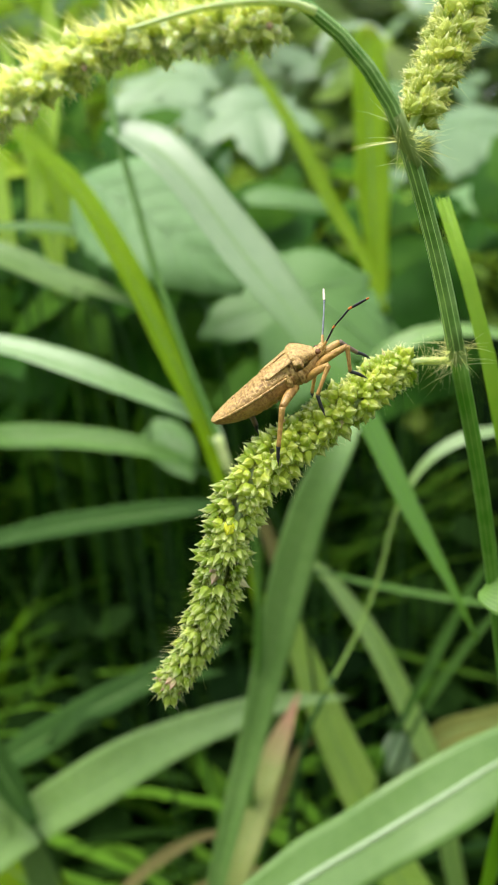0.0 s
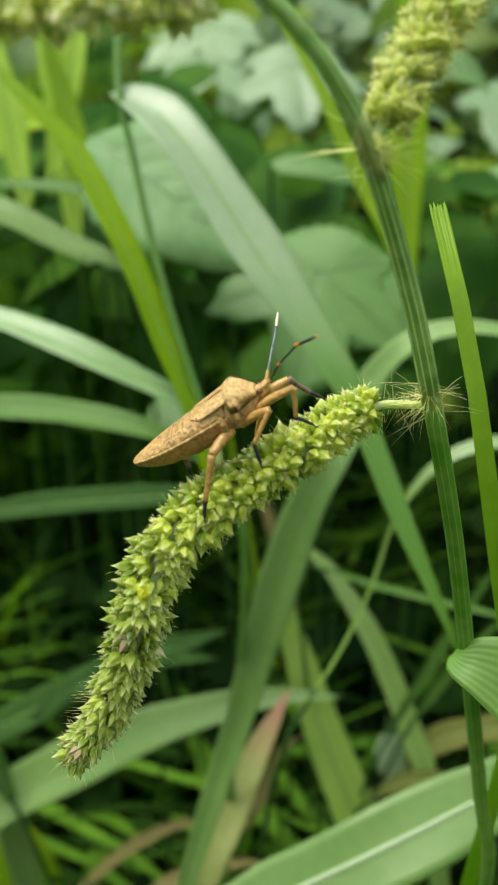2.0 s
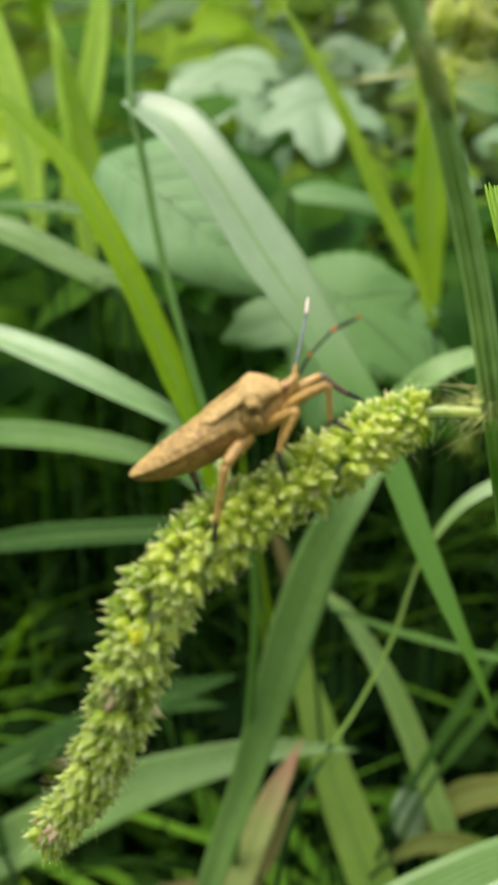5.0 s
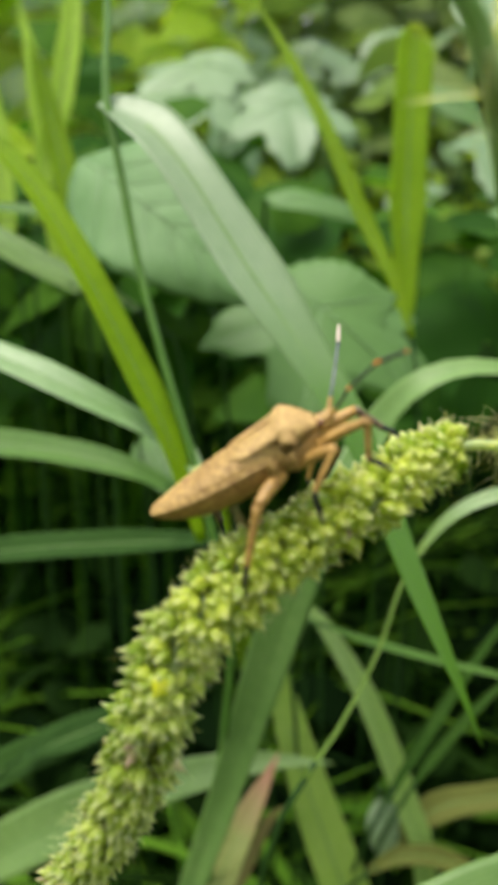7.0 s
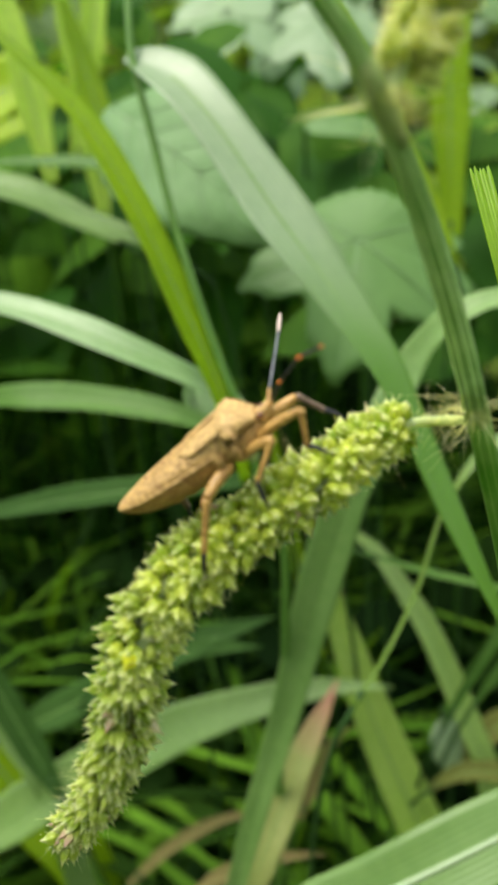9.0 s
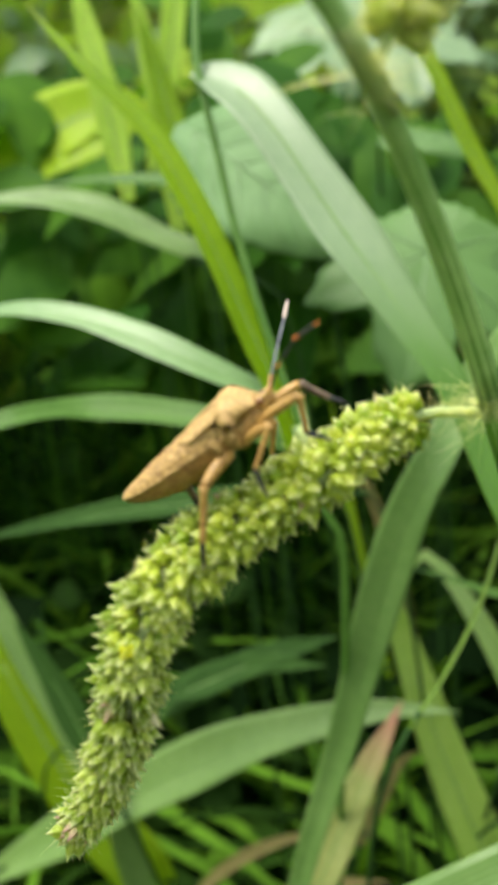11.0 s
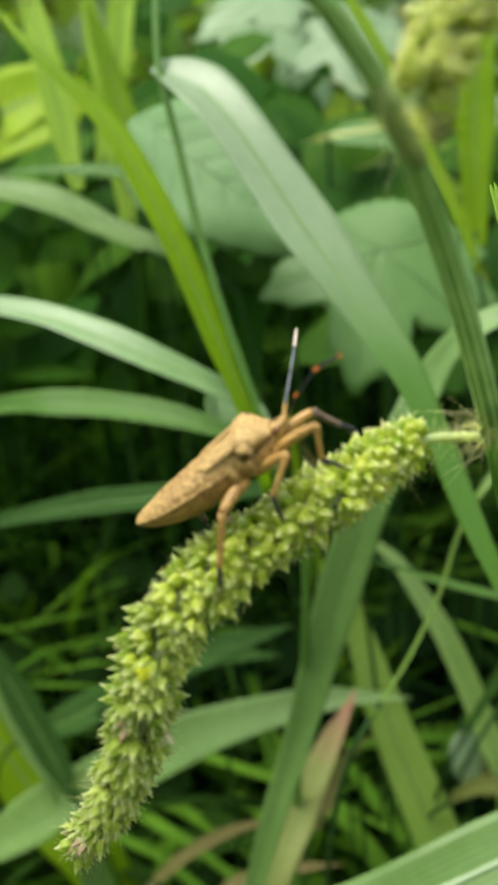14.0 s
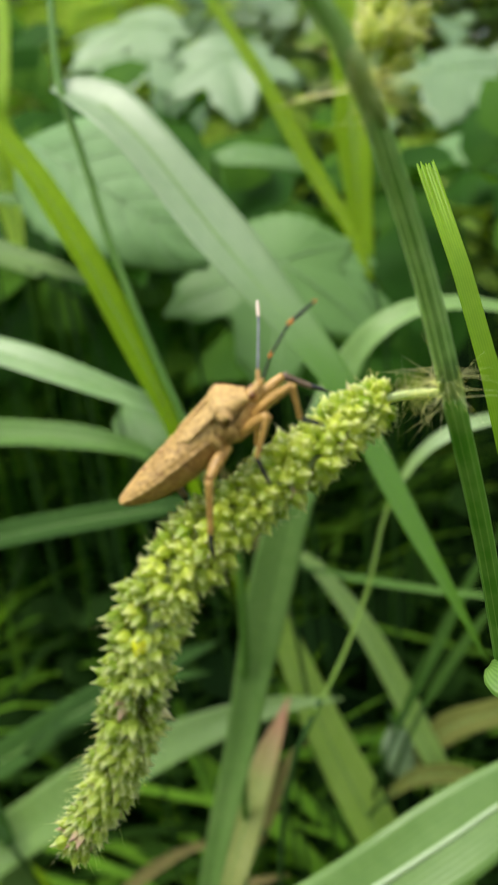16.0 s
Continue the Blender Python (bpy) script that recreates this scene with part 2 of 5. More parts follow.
MAT = {
    "leaf_pale": plant_material("leaf_pale", (0.10, 0.21, 0.038), (0.20, 0.33, 0.09), 0.24, 0.46, 14, 300, spec=0.5),
    # sky sheen painted as a whitish base, easing to plain green along the leaf
    "leaf_arch_sheen": plant_material("leaf_arch_sheen", (0.14, 0.25, 0.11), (0.27, 0.385, 0.20), 0.24, 0.38, 14, 300, spec=0.7, tip=((0.066, 0.195, 0.001), 0.36, 0.62)),
    "leaf_low": plant_material("leaf_low", (0.08, 0.185, 0.030), (0.155, 0.275, 0.065), 0.22, 0.48, 14, 300, spec=0.5),
    "leaf_bright": plant_material("leaf_bright", (0.115, 0.25, 0.05), (0.235, 0.39, 0.115), 0.28, 0.44, 14, 300, spec=0.5),
    "leaf_fresh": plant_material("leaf_fresh", (0.16, 0.32, 0.05), (0.35, 0.51, 0.15), 0.32, 0.42, 7, 300, spec=0.5, veins=0.1),
    "leaf_clasp": plant_material("leaf_clasp", (0.085, 0.23, 0.025), (0.22, 0.40, 0.075), 0.32, 0.42, 9, 300, spec=0.5, veins=0.2),
    "leaf_back": plant_material("leaf_back", (0.30, 0.48, 0.04), (0.50, 0.66, 0.12), 0.5, 0.5, 8, 200, spec=0.3),
    # sheaths and leaf stalks: deep shade put into the green, so they recede
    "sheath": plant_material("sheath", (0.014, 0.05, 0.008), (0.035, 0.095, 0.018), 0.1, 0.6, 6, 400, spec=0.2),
    # lime brightened in its colour to look lit through by the sun
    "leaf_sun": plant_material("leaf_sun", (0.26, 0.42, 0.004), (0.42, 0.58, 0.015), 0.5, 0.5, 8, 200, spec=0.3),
    "straw": plant_material("straw", (0.28, 0.22, 0.12), (0.62, 0.54, 0.36), 0.3, 0.7, 0, 40, spread=0.8, spec=0.2),
    "leaf_umber": plant_material("leaf_umber", (0.085, 0.11, 0.016), (0.17, 0.19, 0.04), 0.2, 0.7, 14, 300, spec=0.2),
    # light through upright leaves is put into this lime; the brown tip is real
    "leaf_glow": plant_material("leaf_glow", (0.20, 0.37, 0.003), (0.36, 0.53, 0.008), 0.58, 0.45, 14, 300, spec=0.3, tip=((0.30, 0.22, 0.04), 0.93, 1.05)),
    # base colour whitened to stand in for sky sheen, besides the gloss
    "leaf_sheen": plant_material("leaf_sheen", (0.155, 0.305, 0.09), (0.30, 0.45, 0.20), 0.24, 0.42, 14, 300, spec=0.8),
    # the pale tip colour paints sky sheen on the bent upper part
    "leaf_stalked_sheen": plant_material("leaf_stalked_sheen", (0.10, 0.21, 0.018), (0.19, 0.32, 0.04), 0.24, 0.42, 14, 300, spec=0.6, tip=((0.22, 0.35, 0.13), 0.56, 0.74)),
    "leaf_mid": plant_material("leaf_mid", (0.038, 0.12, 0.013), (0.10, 0.225, 0.034), 0.27, 0.5, 14, 300, spec=0.3),
    # leaf green with the tuft's shade put into the base colour
    "leaf_shaded": plant_material("leaf_shaded", (0.0164, 0.0574, 0.0082), (0.041, 0.1066, 0.0164), 0.2, 0.7, 12, 300, spec=0.15),
    "leaf_lime": plant_material("leaf_lime", (0.15, 0.30, 0.003), (0.30, 0.46, 0.008), 0.55, 0.45, 14, 300, spec=0.3),
    "leaf_olive": plant_material("leaf_olive", (0.19, 0.35, 0.035), (0.36, 0.51, 0.115), 0.3, 0.45, 14, 300),
    "leaf_dry": plant_material("leaf_dry", (0.16, 0.22, 0.04), (0.32, 0.36, 0.11), 0.25, 0.5, 12, 300, tip=((0.38, 0.19, 0.10), 0.68, 0.88)),
    "leaf_tan": plant_material("leaf_tan", (0.11, 0.105, 0.03), (0.25, 0.21, 0.075), 0.22, 0.7, 10, 300, spec=0.2),
    "leaf_cut": plant_material("leaf_cut", (0.17, 0.35, 0.006), (0.30, 0.49, 0.02), 0.45, 0.45, 8, 600),
    "midrib_green": plant_material("midrib_green", (0.12, 0.25, 0.05), (0.2, 0.34, 0.09), 0.2, 0.4),
    "midrib_pale": plant_material("midrib_pale", (0.33, 0.46, 0.22), (0.45, 0.58, 0.34), 0.2, 0.4),
    "midrib_white": plant_material("midrib_white", (0.29, 0.42, 0.21), (0.42, 0.54, 0.33), 0.2, 0.4),
    "stalk": plant_material("stalk", (0.05, 0.21, 0.006), (0.62, 0.84, 0.34), 0.2, 0.45, 9, 500, spread=0.0, bump=0.15, veins=0.9, fine_stripes=True, lift=-0.28, spec=0.35),
    "stalk_low": plant_material("stalk_low", (0.07, 0.245, 0.010), (0.42, 0.58, 0.16), 0.2, 0.42, 9, 300, spread=0.0, bump=0.12, veins=0.3, fine_stripes=True, lift=-0.3, spec=0.4),
    "stalk_thin": plant_material("stalk_thin", (0.065, 0.19, 0.018), (0.15, 0.31, 0.055), 0.15, 0.45, 6, 400),
    "joint": plant_material("joint", (0.30, 0.44, 0.08), (0.66, 0.75, 0.34), 0.3, 0.5, 9, 500, fine_stripes=True, veins=0.3),
    "node_green": plant_material("node_green", (0.12, 0.24, 0.035), (0.46, 0.57, 0.2), 0.3, 0.5, 9, 500, fine_stripes=True, veins=0.3),
    "rachis": plant_material("rachis", (0.42, 0.55, 0.20), (0.70, 0.78, 0.46), 0.3, 0.5, 5, 900),
    "spikelet": plant_material("spikelet", (0.24, 0.38, 0.006), (0.64, 0.72, 0.10), 0.38, 0.38, 5, 1400, spread=0.7, bump=0.35, tip=((0.84, 0.87, 0.45), 0.66, 1.0), veins=0.12),
    "spikelet_pale": plant_material("spikelet_pale", (0.20, 0.32, 0.008), (0.55, 0.66, 0.11), 0.36, 0.42, 5, 1400, spread=0.7, bump=0.35, tip=((0.80, 0.83, 0.46), 0.64, 1.02), veins=0.12),
    "spikelet_white": plant_material("spikelet_white", (0.44, 0.57, 0.14), (0.84, 0.90, 0.52), 0.42, 0.4, 5, 1400, spread=0.5, bump=0.35, tip=((0.95, 0.96, 0.88), 0.5, 0.95), veins=0.09),
    "spikelet_olive": plant_material("spikelet_olive", (0.27, 0.38, 0.035), (0.63, 0.69, 0.21), 0.42, 0.45, 5, 1400, spread=0.6, bump=0.35, tip=((0.88, 0.9, 0.68), 0.76, 1.05), veins=0.09),
    "spikelet_pink": plant_material("spikelet_pink", (0.40, 0.36, 0.14), (0.60, 0.58, 0.24), 0.3, 0.45, 5, 900, spread=0.5, bump=0.4, tip=((0.60, 0.38, 0.32), 0.45, 0.95)),
    "spikelet_yellow": plant_material("spikelet_yellow", (0.66, 0.70, 0.01), (0.84, 0.86, 0.04), 0.45, 0.45, 5, 900, bump=0.4),
    "spikelet_straw": plant_material("spikelet_straw", (0.6, 0.56, 0.30), (0.78, 0.74, 0.48), 0.3, 0.5, 5, 900, bump=0.4),
    "bristle": plant_material("bristle", (0.82, 0.85, 0.66), (0.94, 0.95, 0.82), 0.55, 0.4, bump=0.0),
    "broad_leaf": plant_material("broad_leaf", (0.10, 0.235, 0.065), (0.20, 0.36, 0.135), 0.26, 0.55, 0, 160, spec=0.4),
    "lobed_leaf": plant_material("lobed_leaf", (0.062, 0.165, 0.030), (0.125, 0.26, 0.062), 0.25, 0.5, 0, 140, spec=0.4),
    "weed_pale": plant_material("weed_pale", (0.115, 0.225, 0.085), (0.235, 0.355, 0.175), 0.24, 0.45, 0, 90, spread=0.6, spec=0.6),
    "vein": plant_material("vein", (0.16, 0.30, 0.11), (0.26, 0.40, 0.19), 0.2, 0.5),
    # sunlight on the far weeds is put into this raised lime
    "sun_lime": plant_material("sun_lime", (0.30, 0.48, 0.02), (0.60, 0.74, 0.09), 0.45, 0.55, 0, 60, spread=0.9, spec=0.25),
    # next three: shade deep in the undergrowth is put into near-black greens
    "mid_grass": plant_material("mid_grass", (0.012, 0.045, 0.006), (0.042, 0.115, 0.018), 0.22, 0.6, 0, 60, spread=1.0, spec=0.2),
    "far_leaf_shaded": plant_material("far_leaf_shaded", (0.002, 0.010, 0.001), (0.020, 0.054, 0.008), 0.16, 0.8, 0, 60, spread=1.1, spec=0.05),
    "far_grass_shaded": plant_material("far_grass_shaded", (0.002, 0.010, 0.001), (0.022, 0.060, 0.007), 0.16, 0.8, 0, 60, spread=1.1, spec=0.05),
    "bush_leaf": plant_material("bush_leaf", (0.08, 0.17, 0.025), (0.47, 0.60, 0.20), 0.36, 0.5, 0, 30, spread=1.2, spec=0.3),
    "mid_weed": plant_material("mid_weed", (0.023, 0.093, 0.006), (0.12, 0.275, 0.022), 0.4, 0.6, 0, 60, spread=1.0, spec=0.1),
    "far_lime": plant_material("far_lime", (0.07, 0.18, 0.010), (0.25, 0.40, 0.035), 0.4, 0.55, 0, 60, spread=1.0, spec=0.25),
    "soil": plant_material("soil", (0.018, 0.014, 0.009), (0.035, 0.060, 0.016), 0, 0.9, 0, 30, bump=0.8),
    "shell": shell_material("shell", (0.21, 0.112, 0.030), (0.62, 0.405, 0.135), (0.06, 0.03, 0.01), 0.5, 2600, 1.7),
    "shell_dark": shell_material("shell_dark", (0.20, 0.10, 0.035), (0.40, 0.23, 0.085), (0.08, 0.04, 0.015)),
    "shell_edge": shell_material("shell_edge", (0.26, 0.145, 0.042), (0.67, 0.455, 0.165), (0.07, 0.038, 0.012), 0.5, 2600, 1.7),
    # shell brown with the shade of the underside put into the colour
    "shell_belly": shell_material("shell_belly", (0.21, 0.10, 0.025), (0.46, 0.265, 0.075), (0.05, 0.025, 0.01), 0.5, 2600, 1.4),
    "limb": shell_material("limb", (0.28, 0.15, 0.035), (0.60, 0.36, 0.10), (0.12, 0.06, 0.02), 0.4, 2200, 0.6),
    "limb_dark": shell_material("limb_dark", (0.09, 0.06, 0.04), (0.22, 0.15, 0.10), (0.03, 0.02, 0.015), 0.45, 1200, 0.2),
    "black_shell": shell_material("black_shell", (0.008, 0.008, 0.01), (0.03, 0.03, 0.035), (0.005, 0.005, 0.005), 0.35, 1500, 0.2),
    "grey_shell": shell_material("grey_shell", (0.06, 0.075, 0.085), (0.16, 0.18, 0.2), (0.03, 0.03, 0.03), 0.4, 1500, 0.2),
    "orange_shell": shell_material("orange_shell", (0.55, 0.10, 0.01), (0.75, 0.22, 0.03), (0.3, 0.05, 0.01), 0.4, 1500, 0.2),
    "pale_shell": shell_material("pale_shell", (0.5, 0.38, 0.30), (0.68, 0.58, 0.5), (0.4, 0.3, 0.2), 0.45, 1500, 0.2),
    "eye_shell": shell_material("eye_shell", (0.10, 0.04, 0.015), (0.22, 0.10, 0.04), (0.04, 0.02, 0.01), 0.2, 2500, 0.2),
}


# ---- making ----
def part(name, bm, material, parent=None, label=""):
    """Links a bmesh as one smooth mesh object under its thing or part."""
    me = bpy.data.meshes.new(name)
    bm.to_mesh(me)
    bm.free()
    me.materials.append(MAT[material])
    for f in me.polygons:
        f.use_smooth = True
    ob = new(name, me)
    if parent:
        ob.parent = parent
    if label:
        ob["label"] = label
    return ob


def glide(points, count):
    """count places and tangents along a smooth curve through the points."""
    p = [Vector(q) for q in points]
    p = [p[0] * 2 - p[1]] + p + [p[-1] * 2 - p[-2]]
    dense = []
    for k in range(1, len(p) - 2):
        for s in range(24):
            u = s / 24
            a, b, c, d = p[k - 1 : k + 3]
            dense.append(0.5 * (2 * b + (c - a) * u + (2 * a - 5 * b + 4 * c - d) * u * u + (3 * b - a - 3 * c + d) * u**3))
    dense.append(p[-2])
    run = [0.0]
    for a, b in zip(dense, dense[1:]):
        run.append(run[-1] + (b - a).length)
    spots = []
    for k in range(count):
        want = run[-1] * k / (count - 1)
        i = min(max(int(np.searchsorted(run, want)), 1), len(run) - 1)
        f = (want - run[i - 1]) / max(run[i] - run[i - 1], 1e-9)
        spots.append(dense[i - 1].lerp(dense[i], f))
    ways = [(spots[min(k + 1, count - 1)] - spots[max(k - 1, 0)]).normalized() for k in range(count)]
    return spots, ways, run[-1]


def tube(bm, spots, ways, radii, sides=10, ridge=0.0, ridges=0, squash=1.0, side=None):
    """A closed, tapered tube with a ridged wall."""
    uv = bm.loops.layers.uv.verify()
    s = (side or Vector((1, 0, 0))) if abs(ways[0].dot(side or Vector((1, 0, 0)))) < 0.95 else Vector((0, 1, 0))
    rings = []
    for c, w, r in zip(spots, ways, radii):
        s = (s - w * s.dot(w)).normalized()
        t = w.cross(s)
        ring = []
        for k in range(sides):
            a = 2 * math.pi * k / sides
            rr = r * (1 + ridge * math.cos(ridges * a))
            ring.append(bm.verts.new(c + s * rr * math.cos(a) + t * rr * squash * math.sin(a)))
        rings.append(ring)
    for i, (p, q) in enumerate(zip(rings, rings[1:])):
        for k in range(sides):
            f = bm.faces.new((p[k], p[(k + 1) % sides], q[(k + 1) % sides], q[k]))
            for lp, (u, v) in zip(f.loops, ((k, i), (k + 1, i), (k + 1, i + 1), (k, i + 1))):
                lp[uv].uv = (u / sides, v / len(rings))
    bm.faces.new(rings[0][::-1])
    bm.faces.new(rings[-1])
    return bm


def loft(rings, close=True):
    """Skin over rings of equal length, with closed ends."""
    bm = bmesh.new()
    made = [[bm.verts.new(v) for v in ring] for ring in rings]
    n = len(made[0])
    for p, q in zip(made, made[1:]):
        for k in range(n):
            bm.faces.new((p[k], p[(k + 1) % n], q[(k + 1) % n], q[k]))
    if close:
        bm.faces.new(made[0][::-1])
        bm.faces.new(made[-1])
    bmesh.ops.recalc_face_normals(bm, faces=bm.faces)
    return bm


def width_of(shape, v):
    if shape == "leaf":
        return (0.35 + 0.65 * min(1, v / 0.25)) * (1 - max(0, (v - 0.45) / 0.55) ** 1.7) + 0.01
    if shape == "droop":
        return (0.25 + 0.75 * math.sin(1.57 * min(1, v / 0.10))) * (1 - 0.52 * max(0, min(1, (v - 0.36) / 0.28))) * (1 - max(0, (v - 0.6) / 0.4) ** 1.8) + 0.01
    if shape == "blunt":
        return (0.5 + 0.5 * min(1, v / 0.4)) * (1 - max(0, (v - 0.9) / 0.1) ** 3 * 0.8)
    if shape == "strap":
        return (1 - (1 - min(1, v / 0.22)) ** 2.2 * 0.75) * (1 - 0.65 * max(0, (v - 0.35) / 0.65))
    if shape == "stalked":
        return 0.28 + 0.72 * max(0, min(1, (v - 0.5) / 0.25)) * (1 - max(0, (v - 0.75) / 0.25) ** 2)
    if shape == "torn":
        return 1 - 0.35 * max(0, (v - 0.7) / 0.3)
    if shape == "cupped":
        return min(1, (v + 0.012) / 0.36) ** 0.7 * (1 - 0.6 * max(0, (v - 0.4) / 0.6))
    if shape == "rising":
        return (0.34 + 0.66 * min(1, v / 0.5)) * (1 - max(0, (v - 0.5) / 0.5) ** 1.7) + 0.01
    return 1.0


def ribbon(spots, ways, width, shape, face, fold, twist=0.0, thick=0.00012, seed=1, torn=0.0, cross=9):
    """A grass leaf: curved and folded across, rippled along its edges, with two sides and an edge."""
    rng = random.Random(seed)
    bm = bmesh.new()
    uv = bm.loops.layers.uv.verify()
    n = len(spots)
    up = Vector(face).normalized()
    ph, ph2 = rng.uniform(0, 6), rng.uniform(0, 6)
    top, low = [], []
    for i, (c, w) in enumerate(zip(spots, ways)):
        v = i / (n - 1)
        side = w.cross(up)
        if side.length < 0.15:
            side = w.cross(Vector((0.3, -0.9, 0.1)))
        side.normalize()
        nor = side.cross(w).normalized()
        a = twist * v
        side, nor = side * math.cos(a) + nor * math.sin(a), nor * math.cos(a) - side * math.sin(a)
        half = width * width_of(shape, v) * (1 + 0.04 * math.sin(17 * v + ph))
        a_row, b_row = [], []
        for k in range(cross):
            s = -1 + 2 * k / (cross - 1)
            lift = fold * half * (abs(s) ** 1.5 - 0.4) + 0.05 * half * math.sin(23 * v + ph2 + 2.5 * s) * abs(s)
            q = c + side * half * s + nor * lift
            if torn and i == n - 1:
                q += w * torn * rng.uniform(-1, 1)
            a_row.append(bm.verts.new(q))
            b_row.append(bm.verts.new(q - nor * thick * (1.2 - 0.6 * abs(s))))
        top.append(a_row)
        low.append(b_row)

    def quad(a, b, c, d, ks, vs):
        f = bm.faces.new((a, b, c, d))
        for lp, k, v in zip(f.loops, ks, vs):
            lp[uv].uv = (k / (cross - 1), v / (n - 1))

    for i in range(n - 1):
        for k in range(cross - 1):
            quad(top[i][k], top[i][k + 1], top[i + 1][k + 1], top[i + 1][k], (k, k + 1, k + 1, k), (i, i, i + 1, i + 1))
            quad(low[i][k + 1], low[i][k], low[i + 1][k], low[i + 1][k + 1], (k + 1, k, k, k + 1), (i, i, i + 1, i + 1))
        for k in (0, cross - 1):
            quad(top[i][k], top[i + 1][k], low[i + 1][k], low[i][k], (k, k, k, k), (i, i + 1, i + 1, i))
    for i in (0, n - 1):
        for k in range(cross - 1):
            quad(top[i][k], top[i][k + 1], low[i][k + 1], low[i][k], (k, k + 1, k + 1, k), (i, i, i, i))
    bmesh.ops.recalc_face_normals(bm, faces=bm.faces)
    return bm


def bristles(places, sides=3):
    """Fine tapering hairs: (root, way, length, radius)."""
    bm = bmesh.new()
    for root, way, length, r in places:
        s = way.orthogonal().normalized()
        t = way.cross(s)
        bend = Vector((0, 0, -0.12 * length))
        ring = [bm.verts.new(root + (s * math.cos(a) + t * math.sin(a)) * r) for a in (0, 2.09, 4.19)]
        mid = [bm.verts.new(root + way * length * 0.55 + bend * 0.3 + (s * math.cos(a) + t * math.sin(a)) * r * 0.7) for a in (0, 2.09, 4.19)]
        end = bm.verts.new(root + way * length + bend)
        for k in range(3):
            bm.faces.new((ring[k], ring[(k + 1) % 3], mid[(k + 1) % 3], mid[k]))
            bm.faces.new((mid[k], mid[(k + 1) % 3], end))
    return bm


# ---- ground ----
def make_ground():
    xs = sorted({round(s * v, 3) for s in (-1, 1) for v in (0, 0.1, 0.2, 0.3, 0.45, 0.6, 0.8, 1, 1.3, 1.7, 2.2, 3, 4, 6, 10, 30, 200, 2000)})
    bm = bmesh.new()
    grid = [[bm.verts.new((x, y, -0.005 + 0.02 * (noise.noise((x * 5, y * 5, 0)) - 0.5) if max(abs(x), abs(y)) < 8 else -0.01)) for y in xs] for x in xs]
    for i in range(len(xs) - 1):
        for k in range(len(xs) - 1):
            bm.faces.new((grid[i][k], grid[i + 1][k], grid[i + 1][k + 1], grid[i][k + 1]))
    tagged(part("ground", bm, "soil"), "dark mossy soil under the grass", "ground", kind="structure")


make_ground()


# ---- the barnyard grass ----
def spikelet_mesh(name, seed, material, fat=1.0, point=2.2):
    """One ovate grain drawn out into a sharp point, with five raised nerves and a short outer glume; about 2 mm long."""
    rng = random.Random(seed)
    bm = bmesh.new()
    uv = bm.loops.layers.uv.verify()
    prof = [(0.0, 0.30), (0.09, 0.68), (0.25, 0.96), (0.42, 1.0), (0.58, 0.84), (0.72, 0.55), (0.85, 0.26)]
    sides = 10
    lean = rng.uniform(-0.12, 0.12)
    rings = []
    for v, r in prof:
        rings.append([])
        for k in range(sides):
            a = 2 * math.pi * k / sides
            rr = r * fat * 0.64 * (1 + 0.07 * math.cos(5 * a)) * rng.uniform(0.97, 1.03)
            rings[-1].append(bm.verts.new(((rr * math.cos(a) + lean * v * v) * 1e-3, rr * 0.9 * math.sin(a) * 1e-3, v * point * 1e-3)))
    tip = bm.verts.new((lean * 1.3e-3, rng.uniform(-0.1, 0.1) * 1e-3, point * 1.08e-3))

    def skin(vs, coords):
        f = bm.faces.new(vs)
        for lp, c in zip(f.loops, coords):
            lp[uv].uv = c

    for i, (p, q) in enumerate(zip(rings, rings[1:])):
        v0, v1 = prof[i][0], prof[i + 1][0]
        for k in range(sides):
            skin((p[k], p[(k + 1) % sides], q[(k + 1) % sides], q[k]), ((k / sides, v0), ((k + 1) / sides, v0), ((k + 1) / sides, v1), (k / sides, v1)))
    for k in range(sides):
        skin((rings[-1][k], rings[-1][(k + 1) % sides], tip), ((k / sides, 0.85), ((k + 1) / sides, 0.85), (k / sides, 1.1)))
    skin(rings[0][::-1], [(0, 0)] * sides)
    # the outer glume, a pointed flap standing off the grain
    a0 = rng.uniform(0, 6.28)
    base, mid = [], []
    for da in (-0.9, 0, 0.9):
        base.append(bm.verts.new((0.42 * fat * math.cos(a0 + da) * 1e-3, 0.38 * fat * math.sin(a0 + da) * 1e-3, 0.08e-3)))
        mid.append(bm.verts.new((0.72 * fat * math.cos(a0 + da) * 1e-3, 0.66 * fat * math.sin(a0 + da) * 1e-3, 0.55e-3)))
    end = bm.verts.new((0.74 * fat * math.cos(a0) * 1e-3, 0.68 * fat * math.sin(a0) * 1e-3, 1.25e-3))
    for k in range(2):
        skin((base[k], base[k + 1], mid[k + 1], mid[k]), ((0, 0), (0.1, 0), (0.1, 0.5), (0, 0.5)))
        skin((mid[k], mid[k + 1], end), ((0, 0.5), (0.1, 0.5), (0.05, 1.0)))
    me = bpy.data.meshes.new(name)
    bm.to_mesh(me)
    bm.free()
    me.materials.append(MAT[material])
    for f in me.polygons:
        f.use_smooth = True
    return me


GRAIN = [spikelet_mesh("spikelet", k, "spikelet", f, p) for k, f, p in ((1, 1.34, 2.0), (2, 1.22, 2.1), (3, 1.42, 1.95), (4, 1.08, 2.1))]
GRAIN_PALE = [spikelet_mesh("spikelet", k, "spikelet_pale", f, p) for k, f, p in ((5, 1.12, 2.2), (6, 1.0, 2.35), (7, 1.2, 2.1))]
